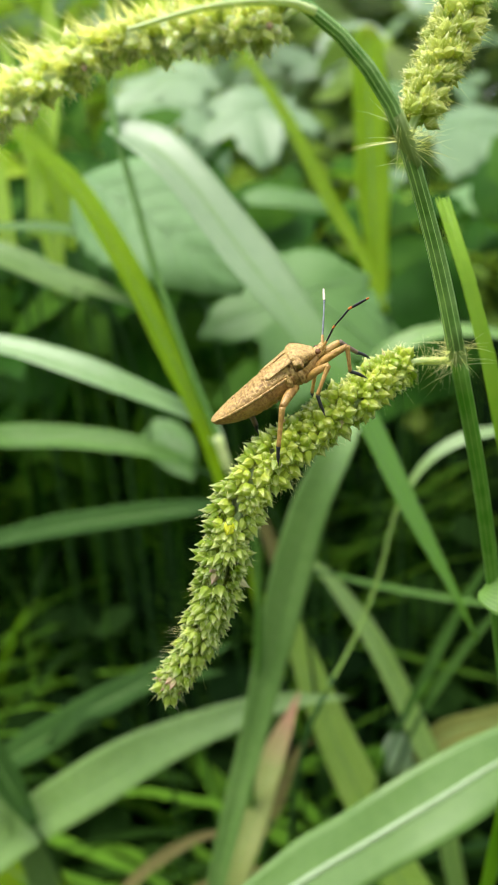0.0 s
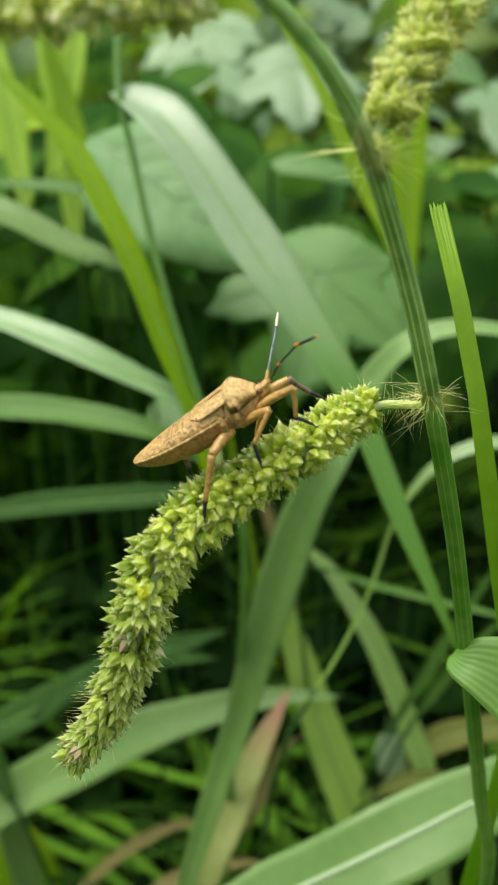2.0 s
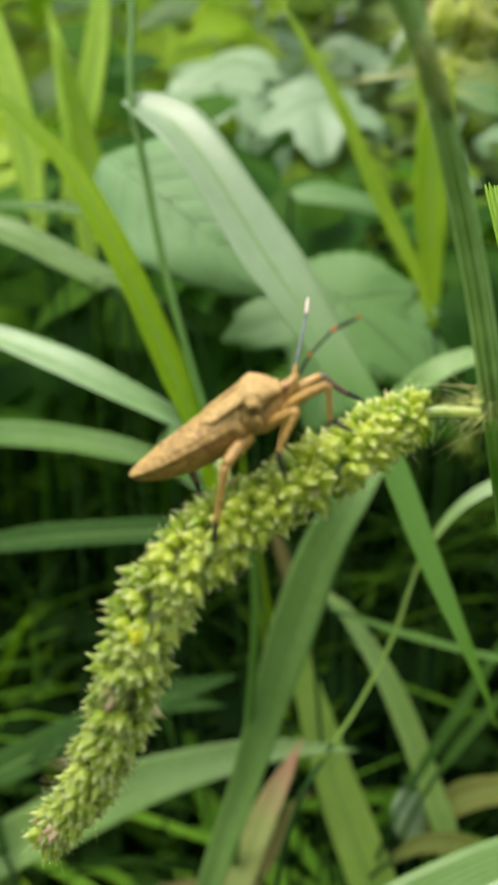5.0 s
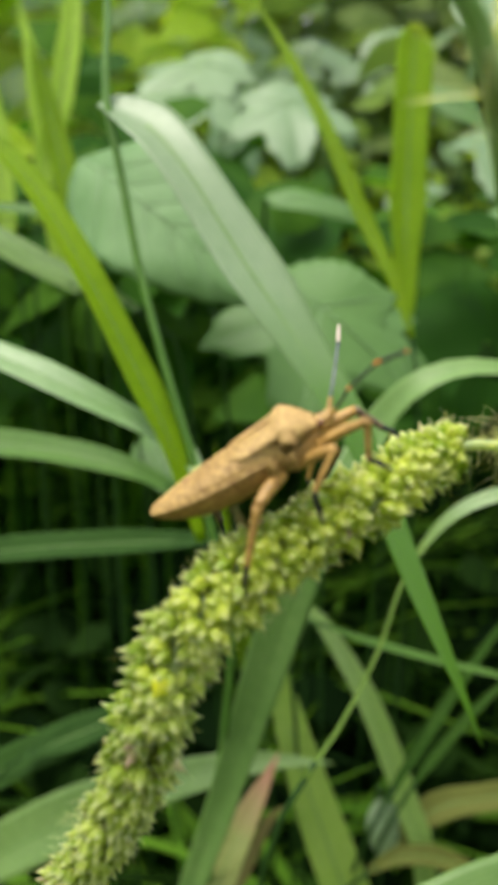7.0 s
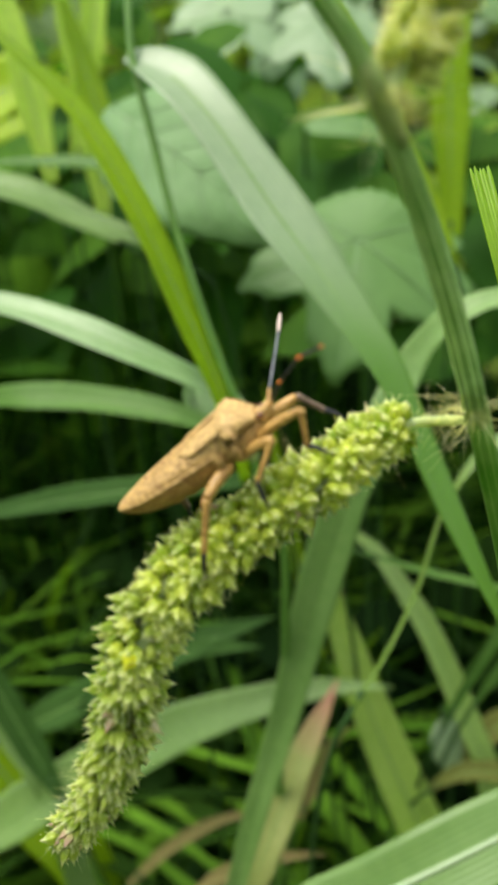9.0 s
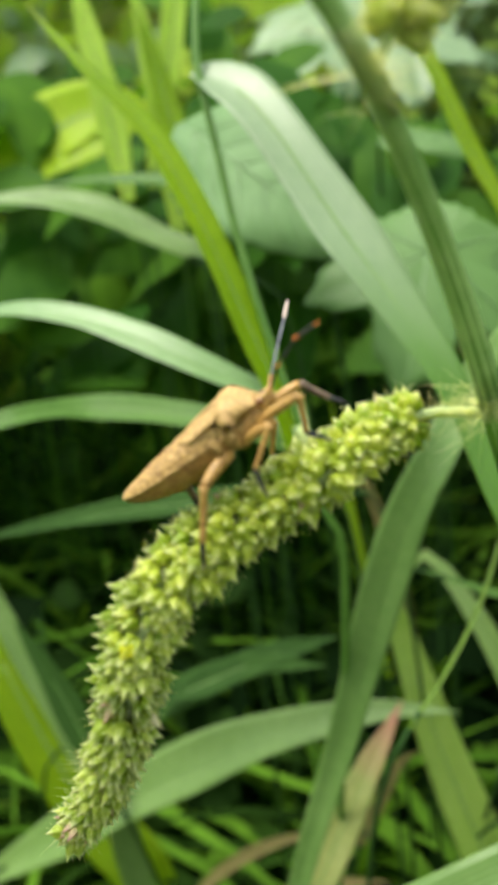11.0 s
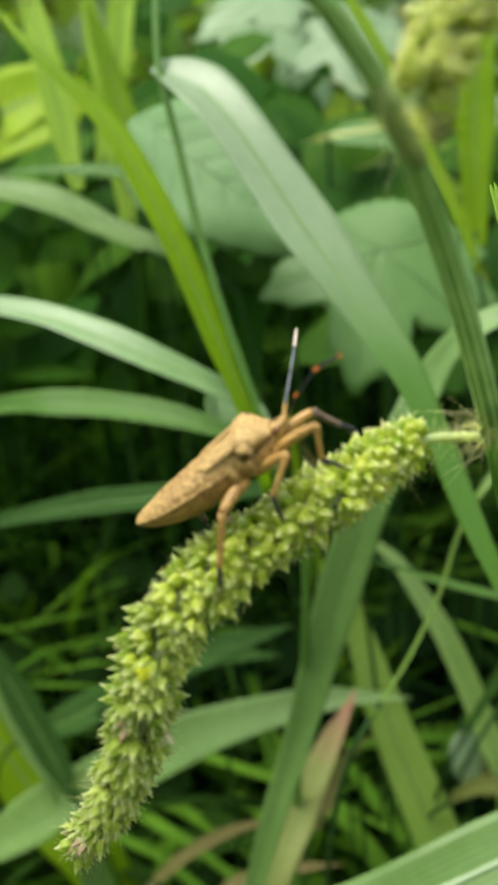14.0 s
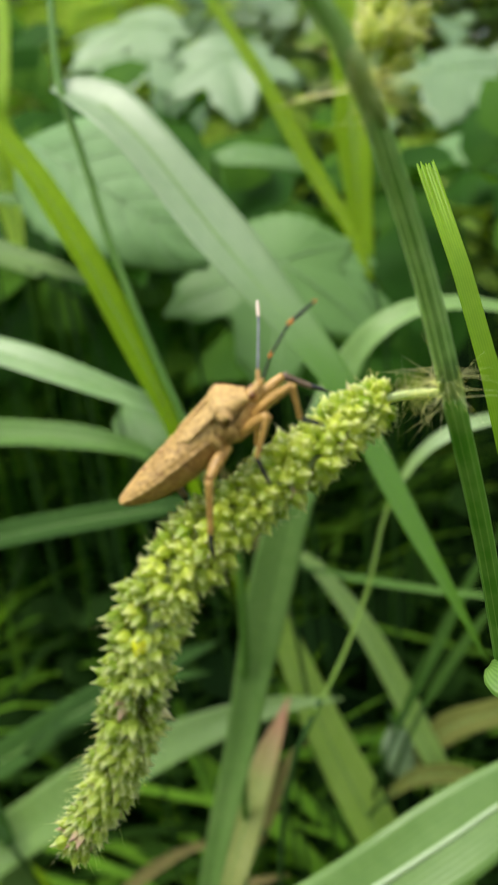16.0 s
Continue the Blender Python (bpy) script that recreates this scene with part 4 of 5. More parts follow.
# ---- grass leaves round it ----
# label, material, half width, shape, facing, fold, twist, midrib, line
BLADES = [
    ('arching green grass leaf drooping from the stem', 'leaf_arch_sheen', 0.0152, 'droop', (0.3, -0.75, 0.6), 0.25, 0, '', [(-0.0421, 0.2651, 0.5775), (-0.0351, 0.2618, 0.5753), (-0.0267, 0.2556, 0.5698), (-0.0186, 0.2490, 0.5610), (-0.0113, 0.2432, 0.5509), (-0.0035, 0.2370, 0.5397), (0.0043, 0.2310, 0.5294), (0.0122, 0.2250, 0.5189), (0.0206, 0.2176, 0.5069), (0.0272, 0.2108, 0.4934), (0.0337, 0.2035, 0.4782), (0.0401, 0.1977, 0.4644), (0.0455, 0.1935, 0.4530), (0.0504, 0.1905, 0.4418)]),
    ('yellow-green leaf rising from the node', 'leaf_glow', 0.0086, 'leaf', (0.5, -0.7, 0.5), 0.25, 0, '', [(-0.0137, 0.2366, 0.4686), (-0.0207, 0.2429, 0.4954), (-0.032, 0.25, 0.5217), (-0.0431, 0.2572, 0.5442), (-0.0556, 0.2655, 0.5636), (-0.0732, 0.2723, 0.5804), (-0.0847, 0.2784, 0.5915), (-0.0939, 0.2841, 0.6009)]),
    ('leaf arching out from the node, paled by painted sheen', 'leaf_sheen', 0.0093, 'leaf', (0, -0.5, 0.85), 0.25, 0, '', [(-0.0139, 0.2397, 0.4843), (-0.0178, 0.2454, 0.4901), (-0.0268, 0.2469, 0.4955), (-0.0441, 0.2472, 0.5037), (-0.0620, 0.2513, 0.5109), (-0.0797, 0.2559, 0.5156), (-0.1021, 0.2617, 0.5174), (-0.1316, 0.2706, 0.5114)]),
    ('mid-green grass leaf bending sideways', 'leaf_mid', 0.0109, 'leaf', (0, -0.6, 0.8), 0.25, 0, '', [(-0.0248, 0.2931, 0.4632), (-0.0419, 0.2951, 0.4700), (-0.0649, 0.2994, 0.4738), (-0.0966, 0.3021, 0.4755), (-0.1207, 0.2820, 0.4771), (-0.1558, 0.2881, 0.4604)]),
    ('green grass leaf in the shade, darkened in its colour', 'leaf_shaded', 0.0097, 'leaf', (0, -0.6, 0.8), 0.25, 0, '', [(-0.0100, 0.2846, 0.4511), (-0.0345, 0.2843, 0.4494), (-0.0651, 0.2838, 0.4470), (-0.0958, 0.2829, 0.4427), (-0.1369, 0.2808, 0.4340)]),
    ('narrow pale grass leaf behind the stems', 'leaf_pale', 0.0078, 'leaf', (0, -0.6, 0.8), 0.25, 0, '', [(-0.0428, 0.3236, 0.5183), (-0.0576, 0.3256, 0.5253), (-0.0766, 0.3280, 0.5335), (-0.0955, 0.3306, 0.5429), (-0.1212, 0.3323, 0.5483)]),
    ('narrow pale grass leaf behind the stems', 'leaf_mid', 0.0075, 'leaf', (0, -0.5, 0.8), 0.25, 0, '', [(-0.0334, 0.3582, 0.5316), (-0.0587, 0.3615, 0.5431), (-0.0796, 0.3632, 0.5487), (-0.1031, 0.3639, 0.5506), (-0.1315, 0.3640, 0.5502)]),
    ('thin upright grass leaf leaning sideways', 'leaf_lime', 0.0073, 'leaf', (0.3, -0.8, 0.4), 0.25, 0, '', [(0.0571, 0.3575, 0.5069), (0.0500, 0.3644, 0.5271), (0.0363, 0.3734, 0.5533), (0.0224, 0.3838, 0.5836), (0.0067, 0.3991, 0.6127), (-0.0095, 0.4134, 0.6383)]),
    ('bright yellow-green upright grass leaf', 'leaf_glow', 0.0173, 'blunt', (0.1, -0.95, 0.2), 0.25, 0, '', [(0.0657, 0.4301, 0.5072), (0.0657, 0.4369, 0.5325), (0.0657, 0.4456, 0.5655), (0.0662, 0.4543, 0.5984), (0.0670, 0.4624, 0.6288), (0.0672, 0.4651, 0.6389)]),
    ('thin green grass leaf arching over', 'leaf_stalked_sheen', 0.0040, 'stalked', (-0.3, -0.6, 0.7), 0.25, 0, '', [(0.0130, 0.2138, 0.4155), (0.0222, 0.2180, 0.4295), (0.0306, 0.2231, 0.4465), (0.0374, 0.2288, 0.4657), (0.0482, 0.2302, 0.4807), (0.0636, 0.2303, 0.4870), (0.0817, 0.2300, 0.4849)]),
    ('broad grey-green grass leaf arching behind the seed head', 'leaf_bright', 0.0126, 'rising', (0.1, -0.5, 0.85), 0.25, 0, '', [(-0.0338, 0.2451, 0.2852), (-0.0242, 0.2452, 0.3241), (-0.0166, 0.2475, 0.3522), (-0.0084, 0.2496, 0.3794), (-0.0031, 0.2501, 0.4004), (0.0021, 0.2495, 0.4213), (0.0074, 0.2486, 0.4413), (0.0134, 0.2476, 0.4606), (0.0214, 0.2480, 0.4777), (0.0308, 0.2592, 0.4940), (0.0397, 0.2577, 0.5063), (0.0503, 0.2592, 0.5116), (0.0595, 0.2592, 0.5127), (0.0719, 0.2584, 0.5114), (0.0870, 0.2594, 0.5062), (0.1044, 0.2622, 0.4938)]),
    ('pale green grass leaf bent downwards', 'leaf_fresh', 0.0112, 'strap', (0.35, -0.65, 0.6), 0.25, 0, '', [(0.0123, 0.3420, 0.3958), (0.0176, 0.3435, 0.4015), (0.0247, 0.3405, 0.3984), (0.0337, 0.3353, 0.3868), (0.0438, 0.3300, 0.3713), (0.0537, 0.3243, 0.3506), (0.0629, 0.3189, 0.3270), (0.0715, 0.3148, 0.2966)]),
    ('yellowing green grass leaf hanging down', 'leaf_olive', 0.0184, 'strap', (0.3, -0.75, 0.6), 0.25, 0, '', [(0.0040, 0.3224, 0.3998), (0.0120, 0.3155, 0.3744), (0.0242, 0.3060, 0.3396), (0.0367, 0.2977, 0.3093), (0.0481, 0.2901, 0.2814), (0.0614, 0.2806, 0.2466)]),
    ('dying grass leaf with a dry pinkish brown tip', 'leaf_dry', 0.0130, 'leaf', (-0.3, -0.8, 0.5), 0.25, 0, '', [(-0.0258, 0.2487, 0.2971), (-0.0188, 0.2551, 0.3172), (-0.0110, 0.2655, 0.3336), (-0.0018, 0.2762, 0.3507), (0.0048, 0.2846, 0.3608), (0.0103, 0.2924, 0.3690)]),
    ('thin dry tan grass leaf curled over', 'leaf_tan', 0.0052, 'leaf', (-0.3, -0.8, 0.5), 0.25, 0, '', [(-0.0063, 0.2956, 0.3001), (0.0031, 0.3012, 0.3213), (0.0097, 0.3045, 0.3335), (0.0171, 0.3057, 0.3381)]),
    ('dry tan grass leaf lying low', 'leaf_tan', 0.0052, 'leaf', (0, -0.6, 0.8), 0.25, 0, '', [(-0.0763, 0.2884, 0.2718), (-0.0565, 0.2929, 0.2890), (-0.0346, 0.2958, 0.3004), (-0.0132, 0.2963, 0.3028)]),
    ('broad green grass leaf arching sideways', 'leaf_pale', 0.0220, 'leaf', (0, -0.6, 0.8), 0.25, 0, '', [(-0.1704, 0.2973, 0.2640), (-0.1335, 0.2987, 0.2892), (-0.1025, 0.2991, 0.3107), (-0.0723, 0.2988, 0.3294), (-0.0432, 0.2977, 0.3455), (-0.0150, 0.2955, 0.3574), (0.0079, 0.2966, 0.3619), (0.0305, 0.2965, 0.3623)]),
    ('green grass leaf low in the tuft', 'leaf_lime', 0.0270, 'strap', (0.3, -0.7, 0.6), 0.25, 0, '', [(-0.1995, 0.3728, 0.3578), (-0.1777, 0.3624, 0.3177), (-0.1559, 0.3530, 0.2803), (-0.1342, 0.3464, 0.2506), (-0.1097, 0.3392, 0.2182)]),
    ('green grass leaf in the shade, darkened in its colour', 'leaf_shaded', 0.0154, 'leaf', (0, -0.6, 0.8), 0.25, 0, '', [(-0.1366, 0.3217, 0.3168), (-0.1111, 0.3244, 0.3275), (-0.0829, 0.3280, 0.3417), (-0.0523, 0.3313, 0.3546), (-0.0198, 0.3316, 0.3565)]),
    ('broad green grass leaf with a white midrib', 'leaf_low', 0.0176, 'leaf', (0.15, -0.6, 0.8), 0.12, 0, 'white', [(-0.0273, 0.1611, 0.3771), (-0.0159, 0.1630, 0.3845), (-0.0045, 0.1646, 0.3905), (0.0054, 0.1660, 0.3959), (0.0167, 0.1674, 0.4017), (0.0281, 0.1689, 0.4075), (0.0398, 0.1721, 0.4120), (0.0524, 0.1763, 0.4162), (0.0711, 0.1822, 0.4194), (0.1123, 0.1905, 0.4129)]),
    ('thin green grass leaf crossing low down', 'leaf_mid', 0.0028, 'leaf', (0, -0.6, 0.8), 0.25, 0, '', [(0.0186, 0.2961, 0.4180), (0.0398, 0.2943, 0.4117), (0.0655, 0.2925, 0.4056), (0.0868, 0.2911, 0.4010), (0.1079, 0.2881, 0.3905)]),
    ('thin green grass leaf leaning sideways', 'leaf_mid', 0.0050, 'leaf', (0.3, -0.8, 0.4), 0.25, 0, '', [(0.0485, 0.2967, 0.3442), (0.0637, 0.3036, 0.3700), (0.0814, 0.3110, 0.3979), (0.0987, 0.3172, 0.4214)]),
    ('olive and tan grass leaf bent low', 'leaf_umber', 0.0118, 'leaf', (0, -0.6, 0.8), 0.25, 0, '', [(0.0566, 0.3226, 0.3053), (0.0750, 0.3271, 0.3205), (0.0937, 0.3282, 0.3257), (0.1130, 0.3284, 0.3279), (0.1449, 0.3345, 0.3176)]),
    ('olive green grass leaf curling low', 'leaf_umber', 0.0078, 'leaf', (0, -0.6, 0.8), 0.25, 0, '', [(0.0453, 0.2954, 0.3177), (0.0559, 0.2969, 0.3232), (0.0710, 0.2966, 0.3237), (0.0863, 0.2940, 0.3170), (0.0975, 0.2890, 0.3031)]),
    ('pale green grass leaf bending sideways', 'leaf_pale', 0.0134, 'leaf', (0, -0.6, 0.8), 0.25, 0, '', [(-0.0687, 0.3554, 0.5208), (-0.0858, 0.3560, 0.5308), (-0.1071, 0.3560, 0.5411), (-0.1327, 0.3533, 0.5459), (-0.1583, 0.3486, 0.5447)]),
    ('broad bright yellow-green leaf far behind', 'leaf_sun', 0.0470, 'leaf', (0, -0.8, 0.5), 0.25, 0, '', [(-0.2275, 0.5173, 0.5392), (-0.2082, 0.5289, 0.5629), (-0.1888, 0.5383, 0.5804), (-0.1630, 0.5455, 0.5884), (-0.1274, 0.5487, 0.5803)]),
    ('tall pale green grass leaf behind', 'leaf_back', 0.0137, 'leaf', (0.3, -0.8, 0.4), 0.25, 0, '', [(-0.0999, 0.4594, 0.5140), (-0.1036, 0.4698, 0.5452), (-0.1102, 0.4828, 0.5841), (-0.1196, 0.4959, 0.6230), (-0.1287, 0.5064, 0.6540)]),
    ('tall green grass leaf behind', 'leaf_lime', 0.0115, 'leaf', (0.3, -0.8, 0.4), 0.25, 0, '', [(-0.0862, 0.4333, 0.5373), (-0.0940, 0.4434, 0.5698), (-0.1031, 0.4524, 0.5999), (-0.1122, 0.4605, 0.6276)]),
    ('green grass leaf low in the tuft, darkened for shade', 'leaf_shaded', 0.0116, 'leaf', (0.3, -0.8, 0.4), 0.25, 0, '', [(-0.0994, 0.2894, 0.3164), (-0.1126, 0.2955, 0.3402), (-0.1258, 0.3016, 0.3640), (-0.1413, 0.3073, 0.3879)]),
    ('green grass leaf low in the tuft, darkened for shade', 'leaf_shaded', 0.0127, 'leaf', (0, -0.6, 0.8), 0.25, 0, '', [(-0.0898, 0.3217, 0.3428), (-0.0689, 0.3276, 0.3495), (-0.0433, 0.3350, 0.3582), (-0.0154, 0.3420, 0.3645)]),
    ('thin green grass leaf leaning upwards', 'leaf_mid', 0.0045, 'leaf', (0.3, -0.8, 0.4), 0.25, 0, '', [(0.0598, 0.3067, 0.3436), (0.0688, 0.31, 0.3561), (0.0789, 0.3134, 0.3688), (0.089, 0.3162, 0.3797), (0.1038, 0.3196, 0.3926)]),
    ('tall pale yellow-green grass leaf behind', 'leaf_back', 0.0148, 'leaf', (0.3, -0.8, 0.4), 0.25, 0, '', [(-0.1210, 0.4491, 0.5380), (-0.1279, 0.4581, 0.5669), (-0.1347, 0.4670, 0.5958), (-0.1429, 0.4758, 0.6247), (-0.1511, 0.4854, 0.6563)]),
    ('tall pale yellow-green grass leaf behind', 'leaf_back', 0.0127, 'leaf', (0.2, -0.85, 0.4), 0.25, 0, '', [(-0.1076, 0.4451, 0.5443), (-0.1028, 0.4540, 0.5775), (-0.0968, 0.4621, 0.6078), (-0.0933, 0.4718, 0.6439), (-0.0943, 0.4809, 0.6773)]),
    ('green grass leaf leaning low in the tuft', 'leaf_pale', 0.0125, 'strap', (0.4, -0.7, 0.6), 0.25, 0, '', [(-0.1737, 0.3327, 0.4149), (-0.1597, 0.3255, 0.3875), (-0.1457, 0.3191, 0.3623), (-0.1317, 0.3142, 0.3416), (-0.1201, 0.3090, 0.3210), (-0.1061, 0.3025, 0.2958)]),
    ('narrow bright green grass leaf behind the seed head', 'leaf_lime', 0.0052, 'leaf', (0.2, -0.9, 0.4), 0.25, 0, '', [(0.0056, 0.3260, 0.3552), (-0.0004, 0.3321, 0.3755), (-0.0057, 0.3389, 0.3980), (-0.0100, 0.3451, 0.4182), (-0.0134, 0.3507, 0.4362), (-0.0174, 0.3591, 0.4632)]),
    ('withered brown grass leaf behind the seed head', 'leaf_tan', 0.006, 'leaf', (0.2, -0.9, 0.4), 0.25, 0, '', [(0.0152, 0.3397, 0.3634), (0.0090, 0.3467, 0.3865), (0.0034, 0.3527, 0.4062), (-0.0028, 0.3575, 0.4224), (-0.0118, 0.3625, 0.4399)]),
    ('dry tan grass leaf lying low', 'leaf_tan', 0.006, 'leaf', (0, -0.6, 0.8), 0.25, 0, '', [(-0.0522, 0.2844, 0.2698), (-0.0339, 0.2889, 0.2801), (-0.0157, 0.2915, 0.2846), (0.0049, 0.2933, 0.2861)]),
]


def make_blade(k, label, material, width, shape, face, fold, twist, mid, line, plant=None):
    line = [Vector(p) for p in line]
    rng = random.Random(100 + k)
    n = 48
    sheath = None
    if shape == "strap":
        a, b = line[-2], line[-1]
        g = b + (b - a).normalized() * 0.06
        line += [Vector((g.x + rng.uniform(-0.01, 0.01), max(g.y, 0.24), min(g.z * 0.5, 0.2))), Vector((g.x, max(g.y, 0.25) + 0.03, -0.01))]
    elif plant is None:
        # a thin sheath carries the leaf from the ground
        a, b = line[1], line[0]
        d = (b - a).normalized()
        g = b + d * 0.02 + Vector((0, 0.012, -0.03))
        sheath = glide([Vector((g.x + d.x * 0.03, g.y + 0.06, -0.01)), Vector((g.x + d.x * 0.02, g.y + 0.035, g.z * 0.5)), g, line[0], line[0].lerp(line[1], 0.3)], 24)
    spots, ways, length = glide(line, n)
    body = ribbon(spots, ways, width / 2, shape, face, fold, twist, 0.00018, 100 + k)
    if plant is None:
        ob = tagged(part("grass_leaf", body, material), label, "grass leaf", "grass leaves round the plant")
    else:
        ob = part("leaf", body, material, plant, label)
    if sheath:
        part("sheath", tube(bmesh.new(), sheath[0], sheath[1], [0.0008] * 24, 8), "sheath", ob, "green sheath at the leaf's base, darkened for shade")
    up = Vector(face).normalized()
    c = []
    for s, w in zip(spots, ways):
        side = w.cross(up)
        if side.length < 0.15:
            side = w.cross(Vector((0.3, -0.9, 0.1)))
        side.normalize()
        c.append(s + side.cross(w).normalized() * (-0.4 * fold * width / 2))
    r = [max(0.00010, (0.052 if mid == "white" else 0.03) * width * width_of(shape, j / (n - 1)) * (1 - 0.5 * j / n)) for j in range(n)]
    part("midrib", tube(bmesh.new(), c[4:], ways[4:], r[4:], 8, squash=0.8), "midrib_" + (mid or "green"), ob, "paler midrib")
    return ob


wild_grass = tagged(new("wild_grass"), "thin-stemmed green grass with long drooping leaves", "grass plant")
made = [make_blade(k, *row, plant=wild_grass if k < 3 else None) for k, row in enumerate(BLADES)]
swaying_leaf = made[1]


def make_cut_leaf():
    line = [(0.045, 0.19, -0.01), (0.040, 0.17, 0.30), (0.0407, 0.1211, 0.4771), (0.0351, 0.1120, 0.4974), (0.0329, 0.1105, 0.5097), (0.0306, 0.1108, 0.5208), (0.0284, 0.1123, 0.5328), (0.0264, 0.1146, 0.5417), (0.0237, 0.1184, 0.5524)]
    s, w, _ = glide(line, 50)
    leaf = tagged(part("grass_leaf", ribbon(s, w, 0.0018, "torn", (0.2, -0.95, 0.2), 0.03, 0, 0.00015, 55, torn=0.0007, cross=23), "leaf_cut"), "bright yellow-green grass leaf with a torn end", "grass leaf", "grass leaves round the plant")
    part("midrib", tube(bmesh.new(), [q + Vector((0, 0.00008, 0)) for q in s[:-1]], w[:-1], [0.00006] * 49, 6), "leaf_cut", leaf, "paler midrib")


make_cut_leaf()


def make_thin_stem():
    line = [(-0.02, 0.30, -0.01), (-0.016, 0.285, 0.25), (-0.0049, 0.2438, 0.4344), (-0.0090, 0.2380, 0.4628), (-0.0145, 0.2401, 0.4857), (-0.0223, 0.2447, 0.5085), (-0.0305, 0.2516, 0.5356), (-0.0358, 0.2574, 0.5588), (-0.0404, 0.2627, 0.5785), (-0.0408, 0.2701, 0.6001), (-0.0432, 0.2801, 0.6254), (-0.0460, 0.2920, 0.6504)]
    s, w, _ = glide(line, 80)
    part("stem", tube(bmesh.new(), s, w, [0.0016 - 0.0007 * k / 79 for k in range(80)], 10, 0.05, 4), "stalk_thin", wild_grass, "thin dark green stem")
    c = Vector((-0.0140, 0.2395, 0.4837))
    i = min(range(80), key=lambda k: (s[k] - c).length)
    part("stem_node", tube(bmesh.new(), [s[i] + w[i] * d for d in (-0.007, -0.003, 0, 0.003, 0.006)], [w[i]] * 5, [0.0013, 0.0015, 0.0016, 0.0015, 0.0012], 12), "joint", wild_grass, "pale yellow node")


make_thin_stem()


# ---- broad leaves ----
def broad_leaf(label, material, centre, tip_way, face, length, lobes, seed, wide=0.3):
    """A curved broad leaf, oval or lobed like a hand, with raised veins and a stalk down to the ground."""
    rng = random.Random(seed)
    centre = Vector(centre)
    up = Vector(face).normalized()
    f = Vector(tip_way)
    f = (f - up * f.dot(up)).normalized()
    side = f.cross(up)
    bm = bmesh.new()
    ph = rng.uniform(0, 6)
    if lobes:
        axes = [(0.0, 1.0), (radians(58), 0.86), (radians(-58), 0.86), (radians(118), 0.6), (radians(-118), 0.6)]

        def at(q, a):
            r = 0.46
            for b, reach in axes:
                d = abs((a - b + math.pi) % (2 * math.pi) - math.pi)
                r = max(r, reach * max(0.0, 1 - d / 0.8) ** 0.55)
            r *= 1 + 0.03 * math.sin(26 * a)
            x, y = r * q * math.cos(a), r * q * math.sin(a)
            ridge = min(abs((a - b + math.pi) % (2 * math.pi) - math.pi) for b, _ in axes)
            h = -0.22 * (x * x + y * y) + 0.05 * math.sin(2.3 * a + ph) * q * q + 0.03 * r * q * min(ridge, 0.4)
            return centre + (f * x + side * y + up * h) * length

        turn, rings = 110, 10
        mid = bm.verts.new(centre)
        rows = [[bm.verts.new(at((i + 1) / rings, 2 * math.pi * k / turn)) for k in range(turn)] for i in range(rings)]
        for k in range(turn):
            bm.faces.new((mid, rows[0][k], rows[0][(k + 1) % turn]))
            for p, q in zip(rows, rows[1:]):
                bm.faces.new((p[k], q[k], q[(k + 1) % turn], p[(k + 1) % turn]))
        veins = [[at(q, a) for q in (0.02, 0.3, 0.6, 0.92)] for a, _ in axes]
        base = at(0.98, math.pi)
    else:
        def at(v, s):
            half = wide * max(0.02, math.sin(math.pi * v**0.8)) ** 0.75 * (1 + 0.025 * math.sin(60 * v))
            h = -0.35 * (v - 0.45) ** 2 + 0.12 * half * abs(s) ** 1.3 - 0.2 * half * s * s + 0.02 * math.sin(9 * v + ph + 2 * s) * abs(s)
            h += 0.006 * abs(math.sin(math.pi * (v * 7 - 1.9 * abs(s)))) * (1 - abs(s)) ** 0.3
            return centre + (f * (v - 0.5) + side * half * s + up * h) * length

        n, m = 44, 17
        rows = [[bm.verts.new(at(i / (n - 1), -1 + 2 * k / (m - 1))) for k in range(m)] for i in range(n)]
        for p, q in zip(rows, rows[1:]):
            for k in range(m - 1):
                bm.faces.new((p[k], p[k + 1], q[k + 1], q[k]))
        veins = [[at(v, 0.0) for v in (0.02, 0.3, 0.6, 0.97)]]
        for i in range(1, 7):
            for s in (-1, 1):
                veins.append([at((i + 1.9 * abs(w)) / 7, w * s) for w in (0.0, 0.3, 0.6, 0.9) if (i + 1.9 * abs(w)) / 7 < 0.97])
        base = at(0.0, 0.0)
    bmesh.ops.recalc_face_normals(bm, faces=bm.faces)
    bmesh.ops.solidify(bm, geom=bm.faces[:], thickness=0.0003)
    leaf = tagged(part("broad_leaf", bm, material), label, "leaf", "broad leaves behind the grass")
    lines = bmesh.new()
    for k, v in enumerate(veins):
        if len(v) < 3:
            continue
        s, w, _ = glide([p + up * 0.0002 for p in v], 10)
        big = 0.008 if lobes or k == 0 else 0.0045
        tube(lines, s, w, [length * big * (1 - 0.08 * i) for i in range(10)], 6)
    tagged(part("vein", lines, "vein", leaf), kind="stuff")
    g = Vector((base.x + rng.uniform(-0.03, 0.03), base.y + 0.05, -0.01))
    root = base
    s, w, _ = glide([root - up * 0.0006, root.lerp(base, 0.9) - up * (0.004 + 0.1 * length) + Vector((0, 0.004, 0)), base.lerp(g, 0.3) + Vector((0, 0.02, 0)), g], 30)
    part("leaf_stalk", tube(bmesh.new(), s, w, [0.0009] * 30, 8), "sheath", leaf, "thin green leaf stalk, darkened for shade")


